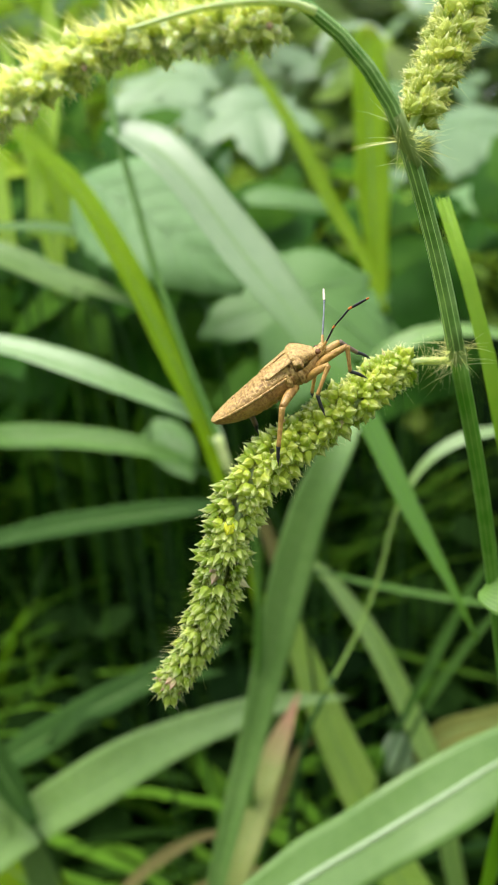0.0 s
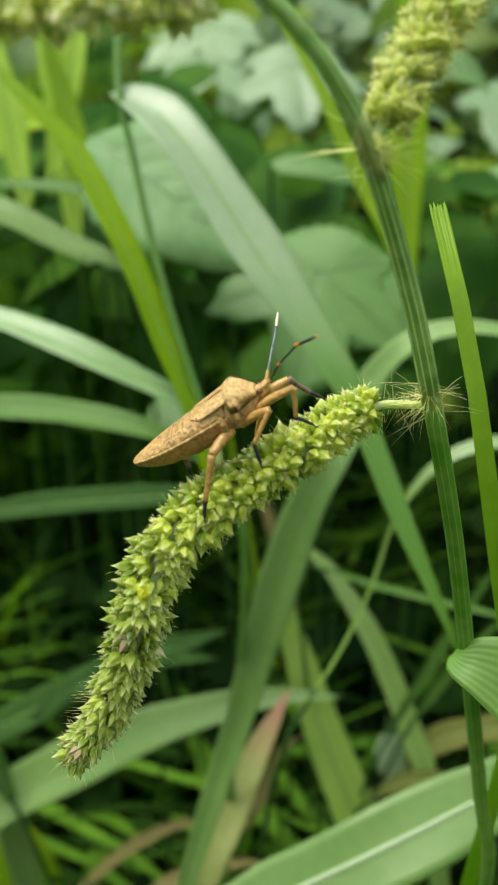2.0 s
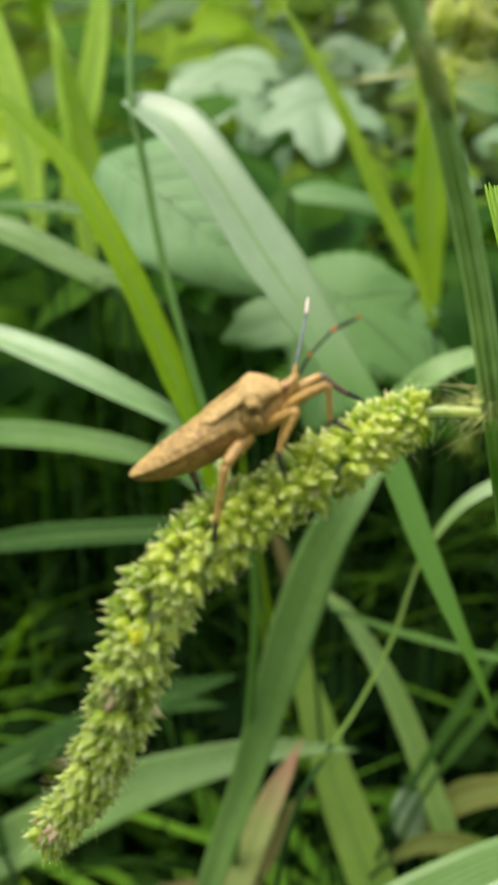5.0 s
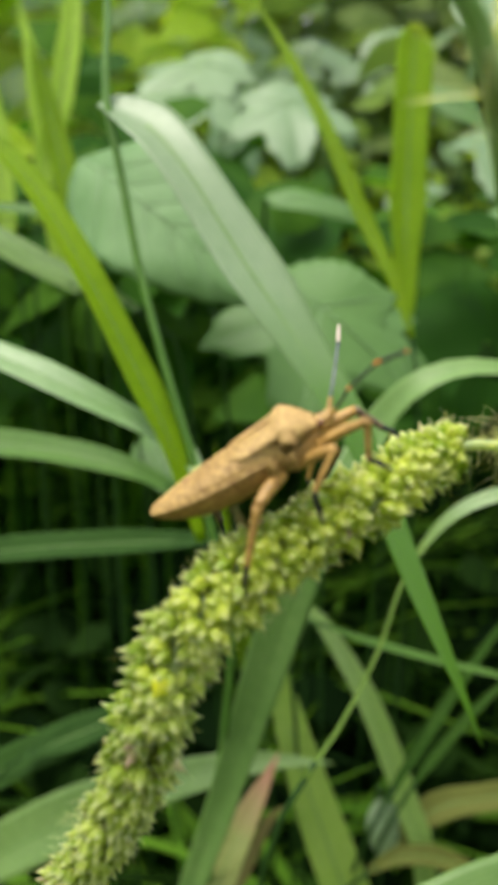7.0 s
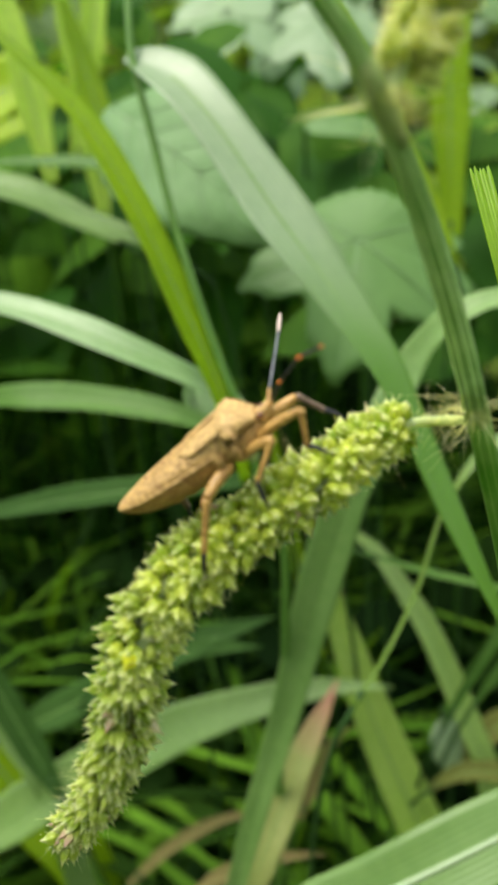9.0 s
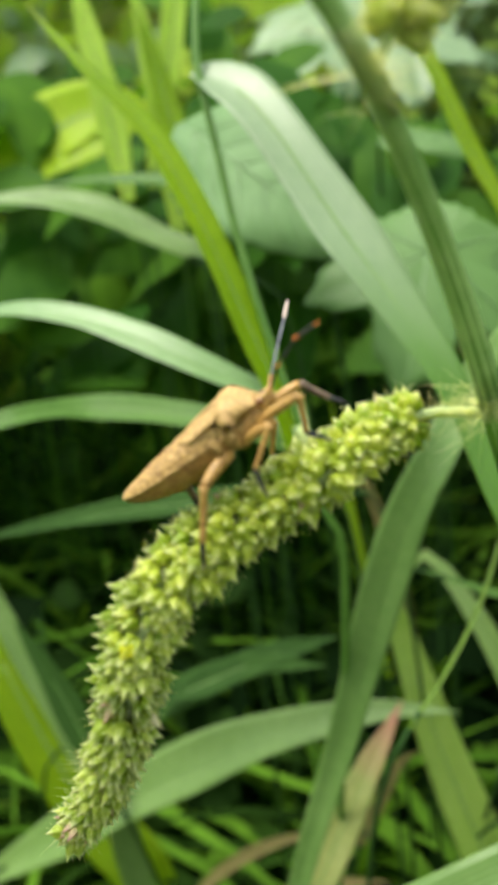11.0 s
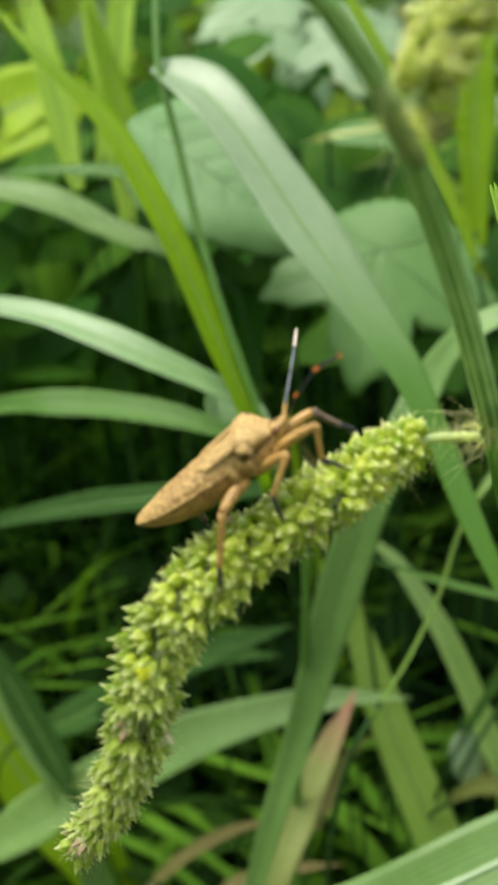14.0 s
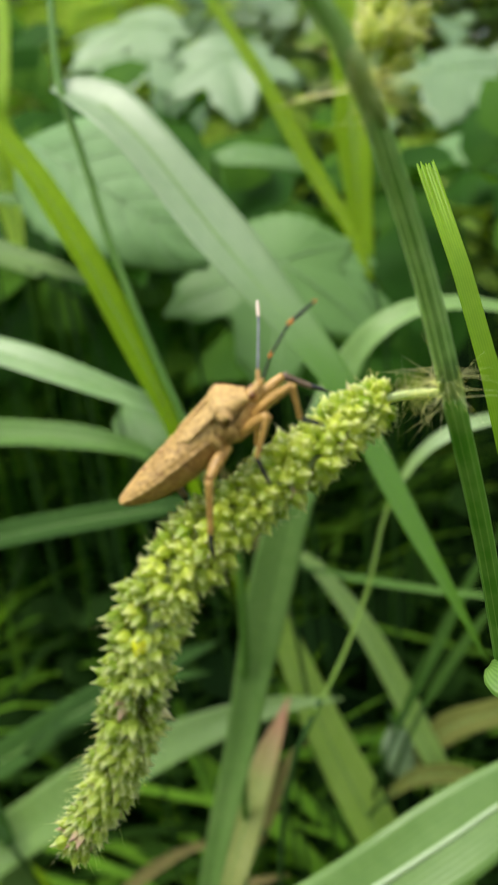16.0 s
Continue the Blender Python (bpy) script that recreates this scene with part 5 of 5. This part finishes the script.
broad_leaf("broad pale green veined leaf behind the grass", "broad_leaf", (-0.0340, 0.3032, 0.5500), (0.82, -0.54, -0.57), (-0.15, -0.8, 0.55), 0.080, 0, 1, 0.29)
broad_leaf("lobed green leaf behind the grass", "lobed_leaf", (0.0200, 0.3325, 0.5200), (-0.2, -1.0, -1.0), (0.1, -0.7, 0.7), 0.052, 5, 2)
broad_leaf("lobed green leaf behind the grass", "lobed_leaf", (0.0390, 0.3894, 0.5062), (0.8, -0.4, -0.3), (0.0, -0.55, 0.85), 0.036, 5, 12)
broad_leaf("pale lobed leaf catching the sky", "weed_pale", (0.0140, 0.6391, 0.6223), (0.05, -0.6, -0.6), (0, -0.6, 0.8), 0.062, 5, 3)
broad_leaf("pale lobed leaf catching the sky", "weed_pale", (-0.0431, 0.6932, 0.6531), (-0.6, -0.5, -0.3), (0, -0.5, 0.9), 0.066, 5, 4)
broad_leaf("pale lobed leaf catching the sky", "weed_pale", (0.1700, 0.6671, 0.6053), (0.5, -0.5, -0.3), (0, -0.5, 0.9), 0.075, 5, 5)
broad_leaf("pale lobed leaf catching the sky", "weed_pale", (-0.0429, 0.6552, 0.6282), (-0.3, -0.5, -0.3), (0.1, -0.5, 0.9), 0.06, 5, 14)
broad_leaf("green oval leaf behind the stem", "lobed_leaf", (0.0926, 0.4842, 0.6069), (0.75, -0.3, -0.65), (0, -0.7, 0.7), 0.045, 0, 6, 0.22)
broad_leaf("pale green oval leaf behind the stem", "broad_leaf", (0.1540, 0.5449, 0.5520), (0.9, -0.1, 0.1), (0, -0.5, 0.9), 0.07, 0, 15, 0.25)
broad_leaf("green oval leaf in the shade", "lobed_leaf", (0.0239, 0.4489, 0.5574), (0.85, -0.2, -0.2), (0, -0.55, 0.85), 0.05, 0, 16, 0.2)
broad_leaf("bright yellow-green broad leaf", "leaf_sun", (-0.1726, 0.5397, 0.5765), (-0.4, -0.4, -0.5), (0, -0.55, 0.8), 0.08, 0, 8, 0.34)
broad_leaf("small blue-grey leaf low down", "weed_pale", (0.0564, 0.3245, 0.3109), (0.1, -0.2, -0.9), (0, -0.8, 0.5), 0.026, 0, 9, 0.3)
broad_leaf("green oval leaf behind the grass", "lobed_leaf", (-0.0395, 0.3732, 0.4497), (0.4, -0.5, -0.6), (0, -0.6, 0.8), 0.04, 0, 10, 0.28)


# ---- undergrowth ----
def undergrowth(name, label, material, seed, count, zone, height, size, broad, low=0.25):
    """Many leaves in one mesh, each rooted on the ground or on a hidden twig."""
    rng = random.Random(seed)
    verts, faces = [], []
    for _ in range(count):
        if len(zone) == 4:
            y = zone[2] + (zone[3] - zone[2]) * rng.random() ** 1.2
            x = rng.uniform(zone[0], zone[1]) * (0.35 + y)
            x += max(0.0, min(1.0, y - 0.9)) * 0.6 * noise.noise((y * 1.1, seed, 0.0))
            y += max(0.0, min(1.0, y - 0.9)) * 0.9 * noise.noise((x * 1.2, 0.0, seed))
            tall = rng.uniform(*height) * (0.75 + 0.3 * y) * (1.0 if low > 0.6 else min(1.0, 0.6 + 0.9 * (y - zone[2])))
        else:
            # a ring round the camera, open ahead
            b = radians(rng.uniform(zone[2], 360 - zone[2]))
            d = zone[0] + (zone[1] - zone[0]) * rng.random() ** 0.8
            x, y = d * math.sin(b), d * math.cos(b)
            lump = noise.noise((x * 0.7, y * 0.7, seed * 1.7))
            if broad and lump < rng.uniform(-0.25, 0.1):
                continue
            tall = rng.uniform(*height) * (0.8 + 0.5 * lump) * (1 - 0.5 * max(0.0, d / zone[1] - 0.6))
        a = rng.uniform(0, 6.28)
        lean = Vector((math.cos(a), math.sin(a) * 0.6, 0))
        if broad:
            c = Vector((x, y, tall * rng.uniform(low, 1.0)))
            up = Vector((rng.gauss(0, 0.5), -0.65 + rng.gauss(0, 0.4), 0.9)).normalized()
            f = up.orthogonal().normalized()
            g = up.cross(f)
            f, g = f * math.cos(a) + g * math.sin(a), g * math.cos(a) - f * math.sin(a)
            r = size * rng.uniform(0.6, 1.4)
            o = len(verts)
            shape = [(-1, 0), (-0.6, 0.45), (0, 0.62), (0.6, 0.36), (1.15, 0), (0.6, -0.36), (0, -0.62), (-0.6, -0.45)]
            verts += [c + f * r * u + g * r * v - up * 0.25 * r * (u * u + v * v) for u, v in shape] + [c]
            faces += [(o + k, o + (k + 1) % 8, o + 8) for k in range(8)]
            # twig
            o = len(verts)
            b = c - f * r
            e = Vector((c.x, c.y + 0.03, -0.01))
            verts += [b, b + Vector((0.0006, 0, 0)), e + Vector((0.0008, 0, 0)), e]
            faces.append((o, o + 1, o + 2, o + 3))
        else:
            w = size * rng.uniform(0.5, 1.4)
            side = Vector((-lean.y, lean.x, 0)).normalized()
            if side.length == 0:
                side = Vector((1, 0, 0))
            bend = rng.uniform(0.35, 1.2) * tall * (2.2 if low > 0.6 else 1.0)
            o = len(verts)
            steps = 7
            for k in range(steps + 1):
                u = k / steps
                c = Vector((x, y, 0)) + lean * bend * u * u + Vector((0, 0, tall * (u - 0.35 * u * u * u * (bend / tall))))
                half = w * 0.5 * (0.5 + 0.5 * min(1, u * 3)) * (1 - u**3)
                verts += [c - side * half, c + lean * half * 0.3 - Vector((0, 0, half * 0.2)), c + side * half]
            for k in range(steps):
                i = o + 3 * k
                faces += [(i, i + 1, i + 4, i + 3), (i + 1, i + 2, i + 5, i + 4)]
    me = bpy.data.meshes.new(name)
    me.from_pydata([tuple(v) for v in verts], [], faces)
    me.materials.append(MAT[material])
    for f in me.polygons:
        f.use_smooth = True
    tagged(new(name, me), label, "undergrowth", kind="stuff")


# the low grass and weeds carry their shade in the base colour
undergrowth("tall_grass", "dense tall green grass behind the plant", "far_grass_shaded", 31, 3600, (-0.8, 0.8, 0.42, 2.2), (0.36, 0.66), 0.016, False)
undergrowth("tall_grass", "bright yellow-green grass further back", "far_lime", 32, 1700, (-0.8, 0.8, 0.8, 2.8), (0.42, 0.78), 0.013, False)
undergrowth("low_weeds", "dense small-leaved green weeds", "far_leaf_shaded", 33, 7500, (-0.8, 0.8, 0.44, 2.0), (0.28, 0.60), 0.022, True)
undergrowth("far_weeds", "bright leafy weeds in the distance", "far_lime", 34, 2400, (-0.8, 0.8, 0.9, 3.2), (0.38, 0.85), 0.028, True)
undergrowth("pale_weeds", "broad-leaved weeds with pale green leaves", "weed_pale", 38, 300, (-0.7, 0.7, 0.85, 1.8), (0.66, 0.84), 0.036, True, 0.8)
undergrowth("sunlit_weeds", "yellow-green weeds with sunlight put into their colour", "sun_lime", 39, 800, (-0.62, 0.02, 0.9, 1.8), (0.66, 1.04), 0.034, True, 0.85)
undergrowth("mid_weeds", "soft green leafy weeds among the grass", "mid_weed", 40, 260, (-0.7, 0.7, 0.46, 0.85), (0.55, 0.68), 0.028, True, 0.88)
undergrowth("mid_weeds", "soft green leafy weeds in a clump", "mid_weed", 44, 240, (-0.45, -0.02, 0.5, 0.9), (0.52, 0.70), 0.03, True, 0.85)
undergrowth("mid_weeds", "soft green leafy weeds further back", "mid_weed", 46, 170, (-0.30, 0.0, 0.6, 0.95), (0.46, 0.60), 0.022, True, 0.8)
undergrowth("mid_grass", "soft green grass blades in a clump", "mid_weed", 45, 60, (-0.32, -0.02, 0.46, 0.9), (0.44, 0.60), 0.012, False, 0.8)
undergrowth("mid_grass", "soft green grass blades among the weeds", "mid_weed", 43, 450, (-0.7, 0.03, 0.42, 0.9), (0.46, 0.68), 0.013, False)
undergrowth("dry_weeds", "dry straw-coloured weeds in the distance", "straw", 42, 420, (-0.45, -0.02, 1.2, 2.2), (0.86, 1.15), 0.03, True, 0.85)
undergrowth("leaning_grass", "green grass blades leaning across each other, darkened for shade", "mid_grass", 41, 260, (-0.7, 0.7, 0.38, 0.8), (0.30, 0.50), 0.013, False, 0.7)
undergrowth("far_bushes", "leafy green bushes in the distance", "bush_leaf", 35, 17000, (-1.0, 1.0, 1.7, 6.5), (0.75, 1.7), 0.075, True)
# unseen bushes added beside and behind the camera to hold back low light
undergrowth("bushes_around", "unseen leafy bushes added to block low light", "bush_leaf", 36, 24000, (0.9, 6.5, 42), (0.45, 1.6), 0.07, True)
undergrowth("grass_around", "tall green grass round the clearing", "far_lime", 37, 9000, (0.35, 7.5, 40), (0.15, 0.42), 0.014, False)


# ---- the bug ----
def ring(x, w, top, low, n=24, edge=0.8):
    r = []
    for k in range(n):
        a = 2 * math.pi * k / n
        c, s = math.cos(a), math.sin(a)
        r.append(Vector((x, w * math.copysign(abs(c) ** edge, c), (top if s > 0 else low) * math.copysign(abs(s) ** 0.9, s))) * 1e-3)
    return r


def along(table, x):
    xs = [row[0] for row in table]
    return [float(np.interp(x, xs, [row[j] for row in table])) for j in range(1, len(table[0]))]


def limb_tube(points, radii, n=14, sides=10):
    s, w, _ = glide([Vector(p) * 1e-3 for p in points], n)
    r = [float(np.interp(k / (n - 1), np.linspace(0, 1, len(radii)), radii)) * 1e-3 for k in range(n)]
    return tube(bmesh.new(), s, w, r, sides)


def make_bug():
    bug = tagged(new("bug"), "light brown bug nymph clinging to the seed head", "insect")
    bug.matrix_basis = Matrix.Translation(BUG_PLACE) @ pose(0, 0, 0, *BUG_TURN)
    # abdomen: flat back, round belly, ring grooves
    table = [(-8.1, 0.4, 0.15, 0.3), (-7.8, 0.85, 0.32, 0.7), (-7.3, 1.15, 0.42, 1.0), (-6.5, 1.6, 0.55, 1.4), (-5, 2.2, 0.82, 1.9), (-3, 2.6, 1.08, 2.3), (-1, 2.75, 1.36, 2.45), (1, 2.65, 1.62, 2.35), (3.2, 2.4, 1.8, 2.0)]
    back, belly = [], []
    for k in range(190):
        x = -8.1 + 11.3 * k / 189
        w, top, low = along(table, x)
        cut = min(abs(x - g) for g in (-6.9, -5.6, -4.2, -2.8, -1.4, 0.0, 1.4))
        swell = 1 - 0.11 * math.exp(-((cut / 0.10) ** 2)) + 0.03 * math.cos(4.5 * cut)
        whole = ring(x, w, top * swell, low * swell, 40)
        back.append(whole[:21])
        belly.append(whole[20:] + whole[:1])
    part("abdomen", loft(back), "shell", bug, "ringed tan back of the abdomen")
    part("belly", loft(belly), "shell_belly", bug, "ringed brown belly, darkened for shade")
    # the thin rim that parts back from belly
    for s in (-1, 1):
        edge = [(x, s * (along(table, x)[0] * 1.0 + 0.03), 0.03) for x in (-7.9, -7.4, -6.6, -5.6, -4.6, -3.6, -2.6, -1.6, -0.6, 0.4, 1.6, 2.4)]
        part("rim", limb_tube(edge, [0.12, 0.15, 0.16, 0.17, 0.17, 0.15], 48, 8), "shell_edge", bug, "paler narrow rim")
    for x, z in ((-4.3, 0.88), (-2.3, 1.14)):
        part("gland_bump", loft([ring(x - 0.32, 0.1, z + 0.03, -z + 0.3, 10), ring(x - 0.15, 0.34, z + 0.2, -z + 0.3, 10), ring(x + 0.12, 0.34, z + 0.2, -z + 0.3, 10), ring(x + 0.3, 0.1, z + 0.03, -z + 0.3, 10)]), "shell_dark", bug, "small dark raised bump")
    # thorax with its side plates
    table2 = [(1.4, 2.2, 0.95, 1.8), (2.2, 2.4, 1.15, 2.15), (2.9, 2.35, 1.2, 2.0), (3.4, 2.45, 1.3, 2.3), (4.3, 2.35, 1.6, 2.1), (4.8, 2.3, 1.5, 2.2), (5.6, 1.9, 1.2, 1.75), (6.3, 1.2, 0.6, 1.2), (6.7, 0.9, 0.4, 0.9)]
    part("thorax", loft([ring(x, *along(table2, x), 28, 0.9) for x in np.linspace(1.4, 6.7, 36)]), "shell", bug, "tan thorax with grooved sides")
    for s in (-1, 1):
        for x in (2.75, 4.45):
            part("side_plate", limb_tube([(x - 0.55, s * 2.05, -1.55), (x - 0.3, s * 2.4, -0.6), (x - 0.1, s * 2.35, 0.35)], [0.35, 0.42, 0.2], 12, 8), "shell", bug)
    # pronotum: a raised collar plate with shoulders
    table3 = [(3.6, 2.3, 1.95, -0.9), (4.1, 2.65, 2.3, -0.75), (4.7, 2.78, 2.3, -0.6), (5.3, 2.4, 2.0, -0.4), (5.9, 1.8, 1.6, -0.2), (6.4, 1.35, 1.15, -0.05), (6.75, 1.1, 0.9, -0.05)]
    rings = []
    for x in np.linspace(3.6, 6.75, 30):
        w, top, low = along(table3, x)
        r = []
        for k in range(28):
            a = 2 * math.pi * k / 28
            c, s2 = math.cos(a), math.sin(a)
            z = (top - 0.35 * abs(c) ** 3) if s2 >= 0 else top - 0.75 - 0.6 * abs(s2)
            saddle = -0.14 * math.exp(-((c * w) ** 2) / 0.8) if s2 > 0 else 0
            r.append(Vector((x, w * math.copysign(abs(c) ** 0.75, c), z * (abs(s2) ** 0.25 if s2 > 0 else 1) + saddle + (0 if s2 > 0 else 0))) * 1e-3)
        rings.append(r)
    part("pronotum", loft(rings), "shell_edge", bug, "raised tan shoulder plate")
    # wing pads
    for s in (-1, 1):
        rings = []
        for x in np.linspace(4.6, -0.2, 26):
            u = (4.6 - x) / 4.8
            outer = 2.62 - 0.25 * u - 1.0 * max(0, (u - 0.75) / 0.25) ** 2
            inner = 0.15 + 0.9 * u**2 + 0.6 * max(0, (u - 0.8) / 0.2)
            r = []
            for k in range(14):
                a = 2 * math.pi * k / 14
                f = 0.5 + 0.5 * math.cos(a)
                y = inner + (max(outer, inner + 0.05) - inner) * f
                base = 1.92 - 0.5 * u - 0.62 * (y / 2.62) ** 2.4
                r.append(Vector((x, s * y, base + 0.18 * math.sin(a) + 0.16 * (1 - u))) * 1e-3)
            rings.append(r)
        part("wing_pad", loft(rings), "shell_edge", bug, "short tan wing pad")
    # head
    table4 = [(6.4, 0.8, 0.45, 0.8), (6.9, 0.88, 0.55, 0.85), (7.4, 0.72, 0.5, 0.7), (7.9, 0.42, 0.35, 0.45), (8.25, 0.12, 0.1, 0.15)]
    head = part("head", loft([ring(x, *along(table4, x), 20, 0.95) for x in np.linspace(6.4, 8.25, 16)]), "shell", bug, "small tan head")
    for s in (-1, 1):
        eye = bmesh.new()
        bmesh.ops.create_uvsphere(eye, u_segments=14, v_segments=10, radius=0.34e-3, matrix=Matrix.Translation((7.1e-3, s * 0.82e-3, 0.16e-3)))
        part("eye", eye, "eye_shell", head, "dark brown round eye")
        part("feeler_base", limb_tube([(7.5, s * 0.4, 0.2), (8.0, s * 0.55, 0.28)], [0.3, 0.26], 6, 8), "shell_edge", head)
    part("beak", limb_tube([(8.0, 0, -0.3), (7.2, 0, -1.1), (5.5, 0, -1.9), (4.2, 0, -2.35)], [0.22, 0.2, 0.16, 0.1], 14, 8), "limb", head, "slender brown beak")
    # legs
    for side, hip, knee, ankle, toe, thick, far in LEGS:
        leg = part("leg", limb_tube([hip, [(h * 0.5 + k * 0.5) + d for h, k, d in zip(hip, knee, (0, 0, 0.15))], knee], [0.42 * thick, 0.5 * thick, 0.46 * thick, 0.34 * thick], 16, 12), "limb_dark" if far == 1 else "limb", bug, "dark brown leg" if far == 1 else "orange-brown leg")
        mid = [(k * 0.5 + a * 0.5) for k, a in zip(knee, ankle)]
        part("shin", limb_tube([knee, mid, ankle], [0.36 * thick, 0.27 * thick, 0.24 * thick, 0.24 * thick], 14, 10), "limb_dark" if far else "limb", leg)
        mid = [(k * 0.45 + a * 0.55) + d for k, a, d in zip(ankle, toe, (0, 0, 0.1))]
        part("foot", limb_tube([ankle, mid, toe], [0.24 * thick, 0.2, 0.21, 0.12], 12, 8), "black_shell", leg, "blackish foot")
        for s in (-1, 1):
            d = [t - m for t, m in zip(toe, mid)]
            part("claw", limb_tube([toe, [t + 0.25 * v + s * 0.1 * o for t, v, o in zip(toe, d, (0, 1, 0))], [t + 0.4 * v + s * 0.16 * o for t, v, o in zip(toe, d, (0, 1, 0.6))]], [0.09, 0.07, 0.02], 6, 6), "black_shell", leg)
    return bug


BUG_PLACE = Vector((-0.0034, 0.0915, 0.5323))
BUG_TURN = (8, -31.4, -3)
LEGS = [
    # side, hip, knee, ankle, toe, thickness, dark
    (-1, (2.75, -1.6, -1.7), (0.37, -4.30, -1.97), (-2.55, -5.20, -5.45), (-3.58, -5.50, -6.95), 1.15, False),
    (-1, (3.9, -1.5, -1.7), (7.36, -3.00, -1.22), (4.41, -3.80, -3.26), (3.92, -4.20, -5.30), 0.95, False),
    (-1, (5.6, -0.9, -1.3), (10.28, -1.9, -0.9), (8.97, -2.2, -3.6), (9.98, -2.2, -5.08), 0.95, False),
    (1, (5.6, 0.9, -1.3), (9.65, 2.0, -1.2), (10.77, 2.2, -3.6), (11.54, 2.2, -4.81), 1.15, 2),
    (1, (3.8, 1.3, -1.9), (5.4, 3.4, -3.0), (3.4, 3.4, -5.2), (3.2, 3.2, -6.6), 0.9, False),
    (1, (2.75, 1.5, -1.7), (-4.0, 2.5, -1.9), (-4.5, 2.5, -4.4), (-4.8, 2.4, -5.4), 1.35, 1),
]
bug = make_bug()


def make_feeler(side, points):
    """A feeler of four jointed pieces, in the bug's space; its origin is at its root."""
    root = Vector(points[0])
    rel = [Vector(p) - root for p in points]
    kinds = (("limb", [0.2, 0.17]), ("black_shell" if side < 0 else "grey_shell", [0.11, 0.12]), ("black_shell" if side < 0 else "grey_shell", [0.10, 0.12]), ("black_shell" if side < 0 else "pale_shell", [0.13, 0.165, 0.15, 0.09]))
    first = None
    for (kind, r), a, b in zip(kinds, rel, rel[1:]):
        bm = limb_tube([a, a.lerp(b, 0.5), b], r, 10, 10)
        ob = part("feeler" if first is None else "feeler_joint", bm, kind, first or bug, "jointed feeler" if first is None else "")
        if first is None:
            first = ob
            first.location = root * 1e-3
    a, b = rel[3], rel[4]
    if side < 0:
        part("orange_band", limb_tube([a.lerp(b, -0.05), a.lerp(b, 0.16)], [0.15, 0.165], 6, 10), "orange_shell", first, "orange band")
        part("orange_band", limb_tube([rel[2].lerp(rel[3], -0.06), rel[2].lerp(rel[3], 0.08)], [0.135, 0.135], 6, 10), "orange_shell", first, "orange band")
        part("feeler_tip", limb_tube([a.lerp(b, 0.92), a.lerp(b, 1.03)], [0.13, 0.07], 6, 10), "orange_shell", first, "orange tip")
    else:
        part("orange_band", limb_tube([a.lerp(b, -0.03), a.lerp(b, 0.05)], [0.145, 0.145], 6, 10), "black_shell", first, "dark ring")
    return first


near_feeler = make_feeler(-1, [(8.0, -0.5, 0.3), (8.6, -0.75, 0.6), (10.2, -1.4, 1.75), (12.8, -2.7, 2.9), (15.1, -4.5, 3.2)])
make_feeler(1, [(8.0, 0.5, 0.3), (8.5, 1.2, 0.9), (9.8, 3.6, 2.1), (10.8, 6.0, 3.0), (11.5, 8.0, 3.75)])


# ---- what moves ----
def motions():
    root = near_feeler.location.copy()
    walk(near_feeler, [(t, Matrix.Translation(root) @ pose(0, 0, 0, 0, a, b)) for t, a, b in FEELER])
    # the bug slowly lifts its fore body
    stand = bug.matrix_basis.copy()
    hip = Vector((0.006, 0, -0.001))
    walk(bug, [(t, stand @ Matrix.Translation(hip) @ pose(0, 0, 0, 0, a, 0) @ Matrix.Translation(-hip)) for t, a in TILT])
    # the thin grass behind sways a little in the wind, about its foot
    walk(wild_grass, [(t, pose(0, 0, 0, -0.012 * up, 0.013 * across, 0)) for t, across, up in SWAY])
    # its yellow-green leaf bends aside from the node
    node = Vector((-0.0137, 0.2418, 0.4769))
    walk(swaying_leaf, [(t, Matrix.Translation(node) @ pose(0, 0, 0, 0, a, 0) @ Matrix.Translation(-node)) for t, a in BEND])


FEELER = ((0, 0, 0), (3, 0, 0), (8, 0, 0), (10, 0, 2), (12.5, 0, 6), (14, 0, 7), (14.5, 0, 9), (15, 0, 14), (15.5, 0, 19), (16, 0, 22))
TILT = ((0, 0), (3, 0), (7.5, 0), (8, -0.6), (8.5, -1.5), (9, -2.4), (10, -2.8), (12.5, -3), (14, -3), (15, -3.8), (15.5, -4.2), (16, -4.2))
BEND = ((0, 0), (3, 0), (4.3, -1.5), (5.5, -3.5), (6.5, -6), (7, -5), (7.5, -3), (8, -1), (9, 0), (16, 0))
SWAY = ((0, 6, -7), (1, 2, -10), (2, 0, 5), (3, -3, 3), (5.5, -6, -9), (6.5, -12, -10), (7.5, -19, -6), (8, -20, -1), (8.5, -10, 4), (9, 2, 6), (10, 4, 6), (12.5, 6, 5), (13.5, 5, 4), (14.5, 8, 4), (15.3, 12, 0), (16, 22, 3))
motions()
